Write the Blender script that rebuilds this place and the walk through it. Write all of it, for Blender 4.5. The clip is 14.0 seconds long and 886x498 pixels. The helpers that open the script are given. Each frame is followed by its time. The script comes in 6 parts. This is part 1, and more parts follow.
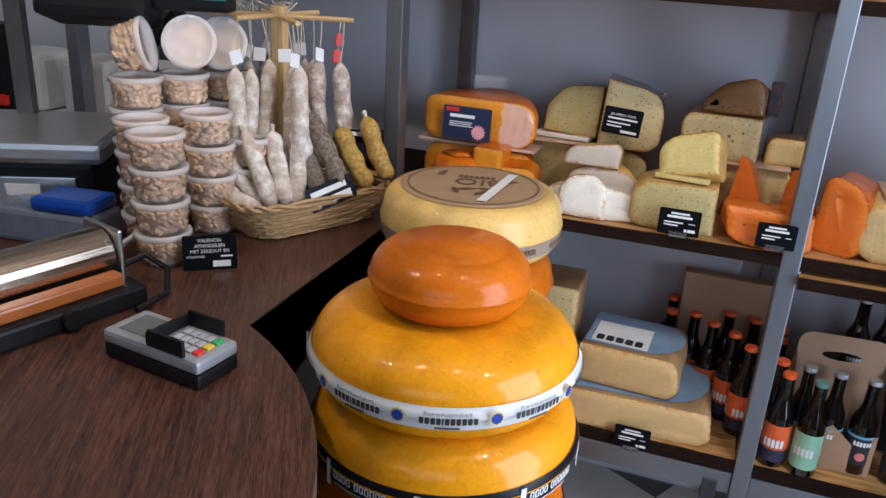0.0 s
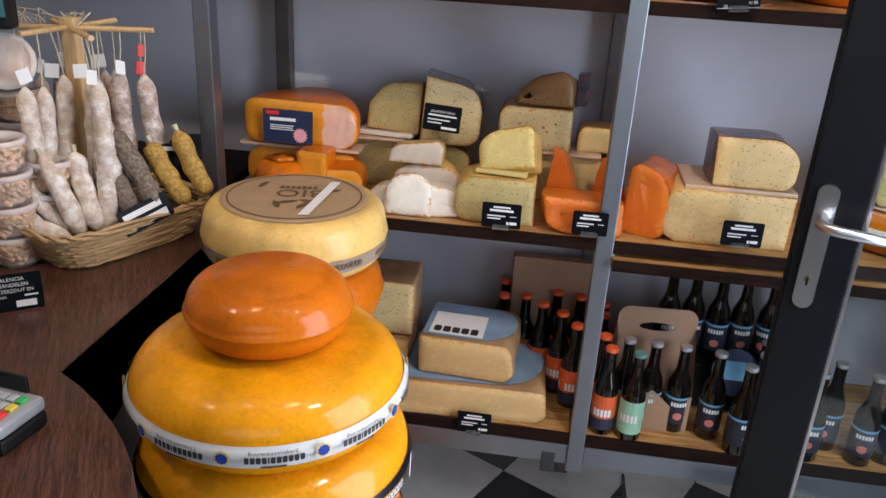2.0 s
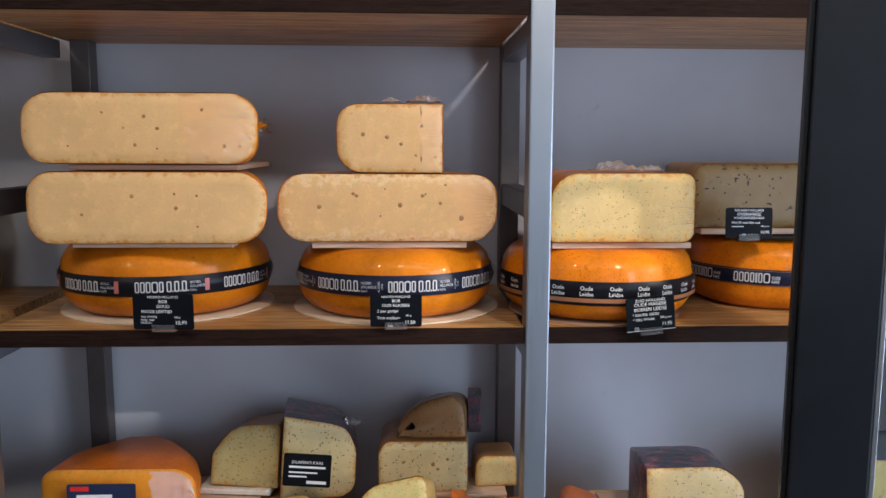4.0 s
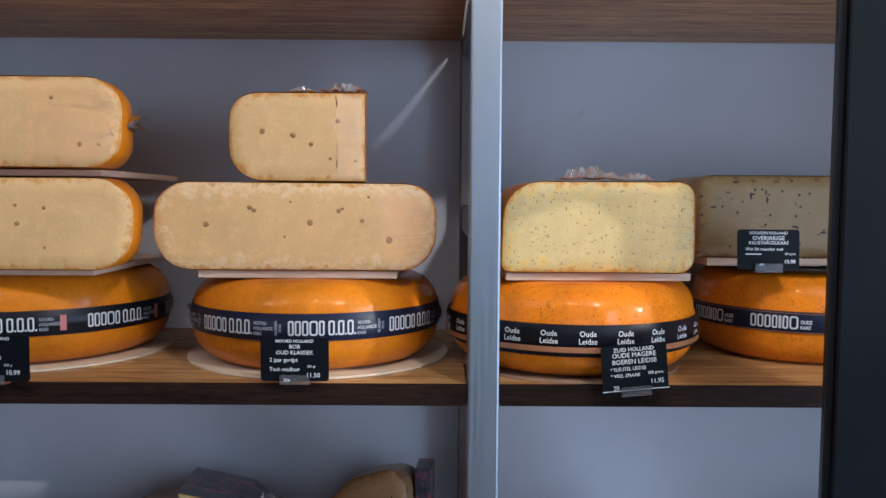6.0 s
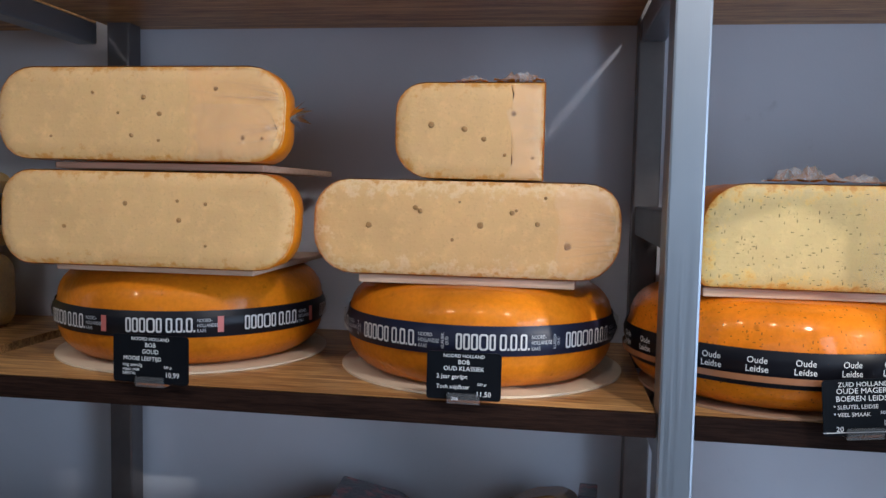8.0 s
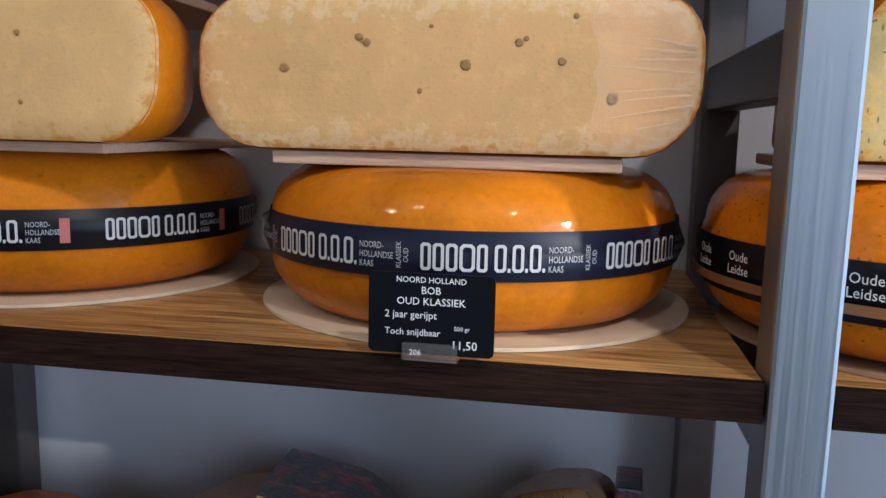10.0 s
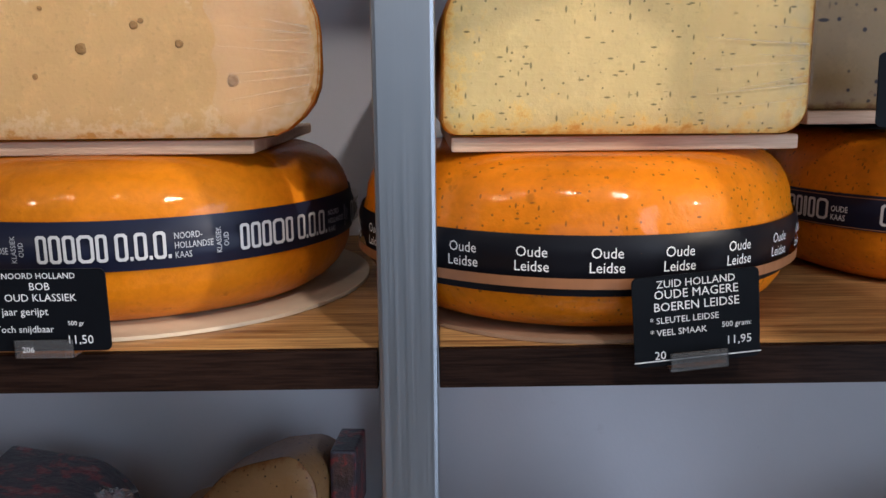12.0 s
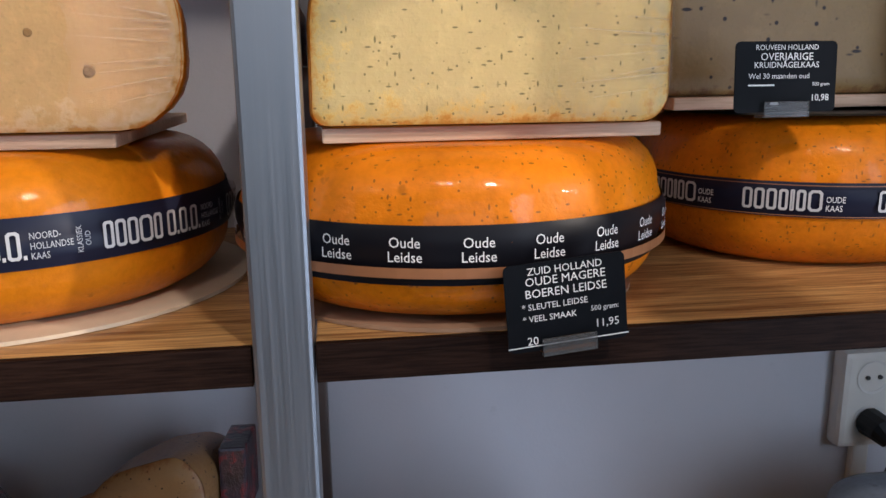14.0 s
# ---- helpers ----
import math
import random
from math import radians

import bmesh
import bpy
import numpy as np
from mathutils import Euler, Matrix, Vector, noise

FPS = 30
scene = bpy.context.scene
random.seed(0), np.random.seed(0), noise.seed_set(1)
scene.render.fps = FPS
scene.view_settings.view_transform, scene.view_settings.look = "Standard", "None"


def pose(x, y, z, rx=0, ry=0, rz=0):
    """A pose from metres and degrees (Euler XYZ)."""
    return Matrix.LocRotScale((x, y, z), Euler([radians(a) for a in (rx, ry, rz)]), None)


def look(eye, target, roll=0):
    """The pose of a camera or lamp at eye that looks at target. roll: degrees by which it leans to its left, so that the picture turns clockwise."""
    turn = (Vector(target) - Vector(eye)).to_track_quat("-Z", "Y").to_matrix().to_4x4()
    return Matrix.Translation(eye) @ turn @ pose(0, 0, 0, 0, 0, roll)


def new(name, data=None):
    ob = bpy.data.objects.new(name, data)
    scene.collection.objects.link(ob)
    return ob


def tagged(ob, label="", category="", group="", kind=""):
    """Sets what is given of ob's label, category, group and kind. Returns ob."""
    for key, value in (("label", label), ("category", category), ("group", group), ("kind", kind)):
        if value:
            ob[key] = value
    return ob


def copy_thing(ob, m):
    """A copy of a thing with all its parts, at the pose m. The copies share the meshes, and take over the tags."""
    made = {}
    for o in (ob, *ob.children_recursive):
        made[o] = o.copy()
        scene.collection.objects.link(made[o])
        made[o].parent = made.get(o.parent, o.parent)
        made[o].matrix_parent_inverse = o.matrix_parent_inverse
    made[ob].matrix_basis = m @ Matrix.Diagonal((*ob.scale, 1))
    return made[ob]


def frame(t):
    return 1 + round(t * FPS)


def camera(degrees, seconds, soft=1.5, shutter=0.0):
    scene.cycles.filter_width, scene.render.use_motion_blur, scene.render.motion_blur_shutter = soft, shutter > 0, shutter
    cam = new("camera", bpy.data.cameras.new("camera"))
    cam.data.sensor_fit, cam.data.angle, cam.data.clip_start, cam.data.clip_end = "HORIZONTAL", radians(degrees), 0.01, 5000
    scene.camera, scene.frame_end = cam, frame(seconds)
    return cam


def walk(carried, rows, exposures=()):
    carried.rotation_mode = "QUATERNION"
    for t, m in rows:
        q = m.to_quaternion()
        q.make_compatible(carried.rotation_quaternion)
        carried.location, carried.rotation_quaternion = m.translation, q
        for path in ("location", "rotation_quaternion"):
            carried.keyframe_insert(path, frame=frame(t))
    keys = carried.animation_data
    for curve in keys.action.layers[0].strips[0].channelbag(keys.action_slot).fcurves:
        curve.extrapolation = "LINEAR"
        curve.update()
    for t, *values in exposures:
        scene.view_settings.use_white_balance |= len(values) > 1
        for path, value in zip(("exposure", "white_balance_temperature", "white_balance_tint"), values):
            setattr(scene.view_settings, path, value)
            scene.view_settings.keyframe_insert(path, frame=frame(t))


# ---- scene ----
cam = camera(58.4, 14.0)
PATH = [
    (0, (0.141, 0.081, 1.533), (-0.455, 1.848, 0.811), 3.4),
    (0.5, (0.154, 0.08, 1.535), (-0.275, 1.84, 0.687), 4.0),
    (1, (0.161, 0.08, 1.539), (-0.163, 1.747, 0.483), 4.5),
    (1.5, (0.172, 0.092, 1.558), (-0.076, 1.777, 0.51), 4.3),
    (2, (0.181, 0.114, 1.609), (-0.046, 1.944, 0.836), 3.3),
    (2.5, (0.227, 0.19, 1.647), (-0.009, 2.105, 1.123), 2.7),
    (3, (0.272, 0.272, 1.691), (0.031, 2.225, 1.337), 2.5),
    (3.5, (0.179, 0.395, 1.735), (0.068, 2.372, 1.449), 1.1),
    (4, (0.121, 0.526, 1.777), (0.211, 2.508, 1.521), 0.2),
    (4.2, (0.147, 0.583, 1.772), (0.26, 2.567, 1.54), 0.1),
    (6.3, (0.29, 0.84, 1.707), (0.252, 2.835, 1.582), 0.3),
    (6.5, (0.294, 0.835, 1.714), (0.216, 2.828, 1.576), 0.2),
    (7, (0.287, 0.824, 1.72), (0.092, 2.809, 1.574), -0.0),
    (7.2, (0.267, 0.824, 1.728), (0.042, 2.805, 1.568), -0.0),
    (9.3, (0.182, 1.268, 1.633), (-0.146, 3.238, 1.524), 2.2),
    (9.5, (0.184, 1.296, 1.619), (-0.146, 3.261, 1.448), 1.9),
    (10, (0.198, 1.316, 1.629), (-0.142, 3.264, 1.33), 1.3),
    (10.5, (0.198, 1.315, 1.629), (-0.138, 3.262, 1.319), 1.3),
    (11, (0.229, 1.311, 1.645), (-0.068, 3.254, 1.278), 1.0),
    (11.5, (0.294, 1.319, 1.657), (0.159, 3.271, 1.243), 0.3),
    (12, (0.358, 1.321, 1.647), (0.383, 3.281, 1.247), -0.5),
    (12.5, (0.391, 1.33, 1.647), (0.538, 3.278, 1.217), -0.6),
    (13, (0.4, 1.33, 1.65), (0.603, 3.272, 1.22), -0.7),
    (13.5, (0.405, 1.332, 1.647), (0.656, 3.27, 1.219), -0.7),
    (14, (0.381, 1.323, 1.652), (0.637, 3.256, 1.208), -0.7),
]
walk(cam, [(t, look(eye, target, roll)) for t, eye, target, roll in PATH],
     [(0, -0.08, 5700, 15), (1, -0.04, 5850, 15), (2, -0.04, 6100, 17), (3, -0.12, 6100, 16), (4, -0.2, 5700, 13), (6.5, -0.32, 5200, 11), (9.5, -0.38, 5500, 11),
      (10.5, -0.38, 5400, 10), (11, -0.38, 5550, 11), (12.5, -0.44, 5800, 15), (14, -0.44, 5850, 16)])

# ---- world and light ----
world = bpy.data.worlds.new("sky")
scene.world = world
world.use_nodes = True
wn = world.node_tree.nodes
sky = wn.new("ShaderNodeTexSky")
sky.sky_type = "NISHITA"
sky.sun_disc = False
SUN_EL, SUN_AZ = 17.0, 121.0   # degrees; azimuth from +y towards +x
sky.sun_elevation, sky.sun_rotation = radians(SUN_EL), radians(SUN_AZ)
world.node_tree.links.new(sky.outputs[0], wn["Background"].inputs[0])
wn["Background"].inputs[1].default_value = 0.15


def lamp(name, kind, m, energy, color, **size):
    data = bpy.data.lights.new(name, kind)
    data.energy, data.color = energy, color
    for key, value in size.items():
        if key == "x":
            data.shape, data.size = "RECTANGLE", value
        if key == "y":
            data.size_y = value
        if key == "angle":
            data.angle = radians(value)
    ob = new(name, data)
    ob.matrix_world = m
    return ob


az, el = radians(SUN_AZ), radians(SUN_EL)
sun_dir = Vector((math.sin(az) * math.cos(el), math.cos(az) * math.cos(el), math.sin(el)))
lamp("sun", "SUN", look(sun_dir * 10, (0, 0, 0)), 2.8, (1.0, 0.86, 0.66), angle=0.6)
lamp("shop_window_daylight", "AREA", look((0.2, -2.36, 2.05), (0.2, 0, 1.5)), 9.5, (0.74, 0.87, 1.0), x=2.8, y=1.3)
lamp("door_daylight", "AREA", look((1.57, 0.80, 1.1), (0, 0.9, 0.5)), 46, (0.80, 0.90, 1.0), x=0.98, y=2.0)
SPOTS = [(-1.15, 0.55), (-0.45, 0.85), (0.25, 0.85), (0.90, 0.72)]
AIMS = [(-1.15, 1.25, 1.2), (-0.45, 1.55, 1.2), (0.25, 1.55, 1.2), (0.92, 1.92, 1.45)]
for (sx, sy), aim, watts in zip(SPOTS, AIMS, (7.6, 3.0, 3.2, 18.0)):
    lamp("spot_light", "AREA", look((sx, sy, 2.72), aim), watts, (1.0, 0.86, 0.70), x=0.10, y=0.07)


# ---- materials ----
def mat(name, rough=0.5, metal=0.0, coat=0.0, spec=0.5):
    m = bpy.data.materials.new(name)
    m.use_nodes = True
    b = m.node_tree.nodes["Principled BSDF"]
    b.inputs["Roughness"].default_value = rough
    b.inputs["Metallic"].default_value = metal
    b.inputs["Coat Weight"].default_value = coat
    b.inputs["Coat Roughness"].default_value = 0.09
    b.inputs["Specular IOR Level"].default_value = spec
    return m, m.node_tree, b


def coords(nt, scale=(1, 1, 1), kind="Object"):
    tc = nt.nodes.new("ShaderNodeTexCoord")
    mp = nt.nodes.new("ShaderNodeMapping")
    mp.inputs["Scale"].default_value = scale
    nt.links.new(tc.outputs[kind], mp.inputs[0])
    return mp.outputs[0]


def noise_tex(nt, vec, scale, detail=4.0, rough=0.55):
    n = nt.nodes.new("ShaderNodeTexNoise")
    n.inputs["Scale"].default_value, n.inputs["Detail"].default_value = scale, detail
    n.inputs["Roughness"].default_value = rough
    nt.links.new(vec, n.inputs["Vector"])
    return n.outputs["Fac"]


def ramp(nt, fac, stops):
    r = nt.nodes.new("ShaderNodeValToRGB")
    while len(r.color_ramp.elements) < len(stops):
        r.color_ramp.elements.new(0.5)
    for e, (p, c) in zip(r.color_ramp.elements, stops):
        e.position, e.color = p, (*c, 1)
    nt.links.new(fac, r.inputs[0])
    return r.outputs[0]


def mix(nt, fac, a, b, mode="MIX"):
    m = nt.nodes.new("ShaderNodeMix")
    m.data_type, m.blend_type = "RGBA", mode
    for sock, value in ((m.inputs[0], fac), (m.inputs[6], a), (m.inputs[7], b)):
        if isinstance(value, (int, float)):
            sock.default_value = value
        elif isinstance(value, tuple):
            sock.default_value = (*value, 1)
        else:
            nt.links.new(value, sock)
    return m.outputs[2]


def bump(nt, b, fac, strength, dist=0.002):
    n = nt.nodes.new("ShaderNodeBump")
    n.inputs["Strength"].default_value, n.inputs["Distance"].default_value = strength, dist
    nt.links.new(fac, n.inputs["Height"])
    nt.links.new(n.outputs[0], b.inputs["Normal"])


def tone(c, k):
    return tuple(min(1.0, v * k) for v in c)


def plain(name, color, rough=0.5, metal=0.0, coat=0.0, var=0.18, scale=25.0, bumpy=0.0, spec=0.5):
    m, nt, b = mat(name, rough, metal, coat, spec)
    v = coords(nt)
    f = noise_tex(nt, v, scale)
    col = ramp(nt, f, [(0.3, tone(color, 1 - var)), (0.7, tone(color, 1 + var))])
    big = noise_tex(nt, v, scale * 0.15)
    col = mix(nt, 0.35, col, ramp(nt, big, [(0.35, tone(color, 1 - var)), (0.65, tone(color, 1 + var))]))
    nt.links.new(col, b.inputs["Base Color"])
    if bumpy:
        bump(nt, b, f, bumpy)
    return m


def strokes(nt, v, scale, cut):
    """Mask of short dark strokes lying several ways."""
    out = None
    for sc, sh in (((1.0, 1.0, 0.33), 0.0), ((0.36, 0.9, 1.1), 3.7), ((0.9, 0.4, 0.9), 8.1)):
        mp = nt.nodes.new("ShaderNodeMapping")
        mp.inputs["Scale"].default_value = tuple(scale * q for q in sc)
        mp.inputs["Location"].default_value = (sh, sh, sh)
        mp.inputs["Rotation"].default_value = (0.5 + sh, 0.4, sh)
        nt.links.new(v, mp.inputs[0])
        vo = nt.nodes.new("ShaderNodeTexVoronoi")
        vo.inputs["Scale"].default_value = 1.0
        nt.links.new(mp.outputs[0], vo.inputs["Vector"])
        a = ramp(nt, vo.outputs["Distance"], [(0.13, (1, 1, 1)), (0.22, (0, 0, 0))])
        sep = nt.nodes.new("ShaderNodeSeparateColor")
        nt.links.new(vo.outputs["Color"], sep.inputs[0])
        g = ramp(nt, sep.outputs[0], [(cut, (0, 0, 0)), (cut + 0.02, (1, 1, 1))])
        a = mix(nt, 1.0, a, g, "MULTIPLY")
        out = a if out is None else mix(nt, 1.0, out, a, "LIGHTEN")
    return out


def rind(name, color, herbs=False, rough=0.38, coat=0.4):
    """Waxed rind: mottled, slightly dimpled, glossy coat."""
    m, nt, b = mat(name, rough, 0, coat, 0.12)
    v = coords(nt)
    f = noise_tex(nt, v, 9, 5)
    col = ramp(nt, f, [(0.32, tone(color, 0.56)), (0.54, color), (0.75, tone(color, 1.12))])
    fine = noise_tex(nt, v, 160, 3)
    col = mix(nt, 0.25, col, ramp(nt, fine, [(0.35, tone(color, 0.68)), (0.6, tone(color, 1.1))]))
    spot = noise_tex(nt, v, 70, 3, 0.5)
    col = mix(nt, ramp(nt, spot, [(0.66, (0, 0, 0)), (0.74, (0.55, 0.55, 0.55))]), col, tone(color, 0.45))
    if herbs:
        col = mix(nt, strokes(nt, v, 230, 0.66), col, (0.28, 0.09, 0.008))
    nt.links.new(col, b.inputs["Base Color"])
    b.inputs["Subsurface Weight"].default_value = 0.08
    b.inputs["Subsurface Radius"].default_value = (0.01, 0.004, 0.001)
    b.inputs["Coat Roughness"].default_value = 0.05
    ripple = nt.nodes.new("ShaderNodeBump")
    ripple.inputs["Strength"].default_value, ripple.inputs["Distance"].default_value = 0.35, 0.003
    nt.links.new(noise_tex(nt, v, 26, 5, 0.6), ripple.inputs["Height"])
    nt.links.new(ripple.outputs[0], b.inputs["Coat Normal"])
    dent = noise_tex(nt, v, 38, 4)
    bump(nt, b, mix(nt, 0.4, mix(nt, 0.5, f, dent), fine), 0.5, 0.003)
    return m


def paste(name, color, specks=None, density=0.5, scale=120, rough=0.42, crust=None, rim=(0.55, 0.24, 0.03), coat=0.55):
    """Cut cheese under cling film: creamy body, pale crystals, specks, a drier rim by the rind; the coat is the film."""
    m, nt, b = mat(name, rough, 0, coat, 0.3)
    b.inputs["Coat Roughness"].default_value = 0.10
    v = coords(nt)
    f = noise_tex(nt, v, 6, 4)
    col = ramp(nt, f, [(0.3, tone(color, 0.82)), (0.55, color), (0.75, tone(color, 1.08))])
    cloud = noise_tex(nt, v, 45, 6, 0.7)
    col = mix(nt, ramp(nt, cloud, [(0.52, (0, 0, 0)), (0.72, (0.5, 0.5, 0.5))]), col, tone(color, 1.22))
    pit = noise_tex(nt, v, 240, 4, 0.6)
    col = mix(nt, ramp(nt, pit, [(0.56, (0, 0, 0)), (0.70, (0.4, 0.4, 0.4))]), col, tone(color, 0.72))
    at = nt.nodes.new("ShaderNodeAttribute")
    at.attribute_name = "edge"
    near = mix(nt, 0.5, at.outputs["Color"], ramp(nt, noise_tex(nt, v, 75, 6, 0.7), [(0.3, (0, 0, 0)), (0.7, (1, 1, 1))]))
    if crust:
        col = mix(nt, ramp(nt, near, [(0.46, (0, 0, 0)), (0.66, (0.6, 0.6, 0.6))]), col, crust)
    if specks:
        col = mix(nt, strokes(nt, v, scale, density), col, specks)
    col = mix(nt, ramp(nt, near, [(0.60, (0, 0, 0)), (0.80, (0.85, 0.85, 0.85))]), col, rim)
    nt.links.new(col, b.inputs["Base Color"])
    b.inputs["Subsurface Weight"].default_value = 0.15
    b.inputs["Subsurface Radius"].default_value = (0.012, 0.006, 0.002)
    bump(nt, b, mix(nt, 0.5, pit, cloud), 0.22, 0.003)
    lines = noise_tex(nt, coords(nt, (5, 5, 150)), 1.0, 5, 0.6)
    cross = noise_tex(nt, coords(nt, (34, 34, 9)), 1.0, 5, 0.65)
    cn = nt.nodes.new("ShaderNodeBump")
    cn.inputs["Strength"].default_value, cn.inputs["Distance"].default_value = 1.0, 0.011
    nt.links.new(mix(nt, 0.45, lines, cross), cn.inputs["Height"])
    nt.links.new(cn.outputs[0], b.inputs["Coat Normal"])
    return m


def timber(name, light, dark, axis="x", fine=1.0, rough=0.5, coat=0.0, bumpy=0.25, turn=0.0, spec=0.4, sharp=0.0):
    m, nt, b = mat(name, rough, 0, coat, spec)
    sc = {"x": (0.7, 14, 14), "y": (14, 0.7, 14), "z": (14, 14, 0.7)}[axis]
    tc = nt.nodes.new("ShaderNodeTexCoord")
    rot = nt.nodes.new("ShaderNodeMapping")
    rot.inputs["Rotation"].default_value = (0, 0, radians(turn))
    mp = nt.nodes.new("ShaderNodeMapping")
    mp.inputs["Scale"].default_value = sc
    nt.links.new(tc.outputs["Object"], rot.inputs[0])
    nt.links.new(rot.outputs[0], mp.inputs[0])
    v = mp.outputs[0]
    f = noise_tex(nt, v, 5 * fine, 6, 0.65)
    g = noise_tex(nt, v, 22 * fine, 4, 0.6)
    col = ramp(nt, f, [(0.3 + sharp, dark), (0.52, tuple((a + c) / 2 for a, c in zip(light, dark))), (0.7 - sharp, light)])
    col = mix(nt, 0.45, col, ramp(nt, g, [(0.4, tone(dark, 0.8)), (0.6, light)]))
    nt.links.new(col, b.inputs["Base Color"])
    bump(nt, b, g, bumpy, 0.0015)
    return m


def brushed(name, color=(0.62, 0.64, 0.67), rough=0.34, axis="z"):
    m, nt, b = mat(name, rough, 1.0)
    sc = {"z": (400, 400, 4), "x": (4, 400, 400), "y": (400, 4, 400)}[axis]
    f = noise_tex(nt, coords(nt, sc), 1.0, 3)
    big = noise_tex(nt, coords(nt), 6, 4)
    nt.links.new(mix(nt, 0.5, ramp(nt, f, [(0.3, tone(color, 0.94)), (0.7, tone(color, 1.04))]),
                     ramp(nt, big, [(0.3, tone(color, 0.85)), (0.7, tone(color, 1.08))])), b.inputs["Base Color"])
    r = ramp(nt, f, [(0.3, (rough - 0.06,) * 3), (0.7, (rough + 0.1,) * 3)])
    nt.links.new(r, b.inputs["Roughness"])
    bump(nt, b, f, 0.06, 0.001)
    return m


def clear(name, tint=(1, 1, 1), gloss=0.12, rough=0.05, haze=0.0):
    """Thin clear sheet: see-through with a gloss and, for cloudy plastic, some white."""
    m = bpy.data.materials.new(name)
    m.use_nodes = True
    nt = m.node_tree
    nt.nodes.remove(nt.nodes["Principled BSDF"])
    out = nt.nodes["Material Output"]
    tr, gl, di = (nt.nodes.new("ShaderNodeBsdf" + k) for k in ("Transparent", "Glossy", "Diffuse"))
    tr.inputs[0].default_value = (*tint, 1)
    gl.inputs["Roughness"].default_value = rough
    di.inputs[0].default_value = (0.85, 0.85, 0.85, 1)
    lw = nt.nodes.new("ShaderNodeFresnel")
    lw.inputs[0].default_value = 1.0 + gloss * 4
    a, c = nt.nodes.new("ShaderNodeMixShader"), nt.nodes.new("ShaderNodeMixShader")
    a.inputs[0].default_value = haze
    nt.links.new(tr.outputs[0], a.inputs[1])
    nt.links.new(di.outputs[0], a.inputs[2])
    nt.links.new(lw.outputs[0], c.inputs[0])
    nt.links.new(a.outputs[0], c.inputs[1])
    nt.links.new(gl.outputs[0], c.inputs[2])
    nt.links.new(c.outputs[0], out.inputs[0])
    return m


def wall_paint(name, color):
    m, nt, b = mat(name, 0.7)
    v = coords(nt)
    f = noise_tex(nt, v, 2.2, 5)
    col = ramp(nt, f, [(0.3, tone(color, 0.9)), (0.7, tone(color, 1.05))])
    scuff = ramp(nt, noise_tex(nt, v, 16, 6, 0.7), [(0.66, (0, 0, 0)), (0.75, (0.5, 0.5, 0.5))])
    col = mix(nt, scuff, col, tone(color, 0.7))
    nt.links.new(col, b.inputs["Base Color"])
    bump(nt, b, noise_tex(nt, v, 220, 3), 0.2, 0.001)
    return m


def tile_mat(name, color, veins):
    m, nt, b = mat(name, 0.32, 0, 0.15)
    v = coords(nt)
    info = nt.nodes.new("ShaderNodeObjectInfo")
    f = noise_tex(nt, v, 9, 6, 0.6)
    col = ramp(nt, f, [(0.3, tone(color, 0.85)), (0.7, tone(color, 1.1))])
    col = mix(nt, ramp(nt, noise_tex(nt, v, 30, 6, 0.7), [(0.55, (0, 0, 0)), (0.75, (0.6, 0.6, 0.6))]), col, veins)
    shade = ramp(nt, info.outputs["Random"], [(0, (0.88, 0.88, 0.88)), (1, (1, 1, 1))])
    nt.links.new(mix(nt, 1.0, col, shade, "MULTIPLY"), b.inputs["Base Color"])
    nt.links.new(ramp(nt, f, [(0.3, (0.25,) * 3), (0.7, (0.42,) * 3)]), b.inputs["Roughness"])
    return m


M_WALL = wall_paint("wall_paint", (0.58, 0.59, 0.64))
M_WALL2 = wall_paint("white_wall_paint", (0.42, 0.40, 0.37))
M_CEIL = wall_paint("ceiling_paint", (0.6, 0.58, 0.55))
M_STEEL = brushed("brushed_steel", (0.33, 0.355, 0.39), 0.42)
M_STEELX = brushed("brushed_steel_rail", (0.33, 0.355, 0.39), 0.42, "x")
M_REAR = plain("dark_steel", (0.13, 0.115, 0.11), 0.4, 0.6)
M_RAIL = plain("dark_iron", (0.07, 0.07, 0.075), 0.45, 0.6)
M_CHROME = plain("satin_chrome", (0.70, 0.70, 0.71), 0.28, 1.0, var=0.05)
M_PLANK = timber("oiled_oak", (0.72, 0.42, 0.15), (0.19, 0.07, 0.018), "x", 1.0, 0.42, 0.08, sharp=0.05)
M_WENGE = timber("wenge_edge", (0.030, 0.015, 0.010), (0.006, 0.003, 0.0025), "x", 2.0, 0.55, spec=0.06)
M_COUNTER = timber("wenge_worktop", (0.145, 0.060, 0.034), (0.026, 0.011, 0.008), "y", 3.0, 0.33, 0.12, 0.45, -28, sharp=0.10)
M_BOARD = timber("beech_board", (0.66, 0.47, 0.33), (0.52, 0.34, 0.22), "x", 1.4, 0.55)
M_PINE = timber("pine_dowel", (0.72, 0.50, 0.24), (0.52, 0.32, 0.13), "z", 1.5, 0.55)
M_BLACK = plain("black_plastic", (0.008, 0.008, 0.009), 0.45, var=0.25, spec=0.3)
M_DOOR = plain("anthracite_aluminium", (0.007, 0.008, 0.010), 0.36, 0.0, 0.0, spec=0.22)
M_CARD = plain("slate_card", (0.004, 0.005, 0.007), 0.45, var=0.25, spec=0.12)
M_NAVY = plain("navy_card", (0.018, 0.028, 0.07), 0.4)
M_REDCARD = plain("red_card", (0.65, 0.03, 0.02), 0.4)
M_WHITE = plain("white_print", (0.8, 0.8, 0.78), 0.5, var=0.04)
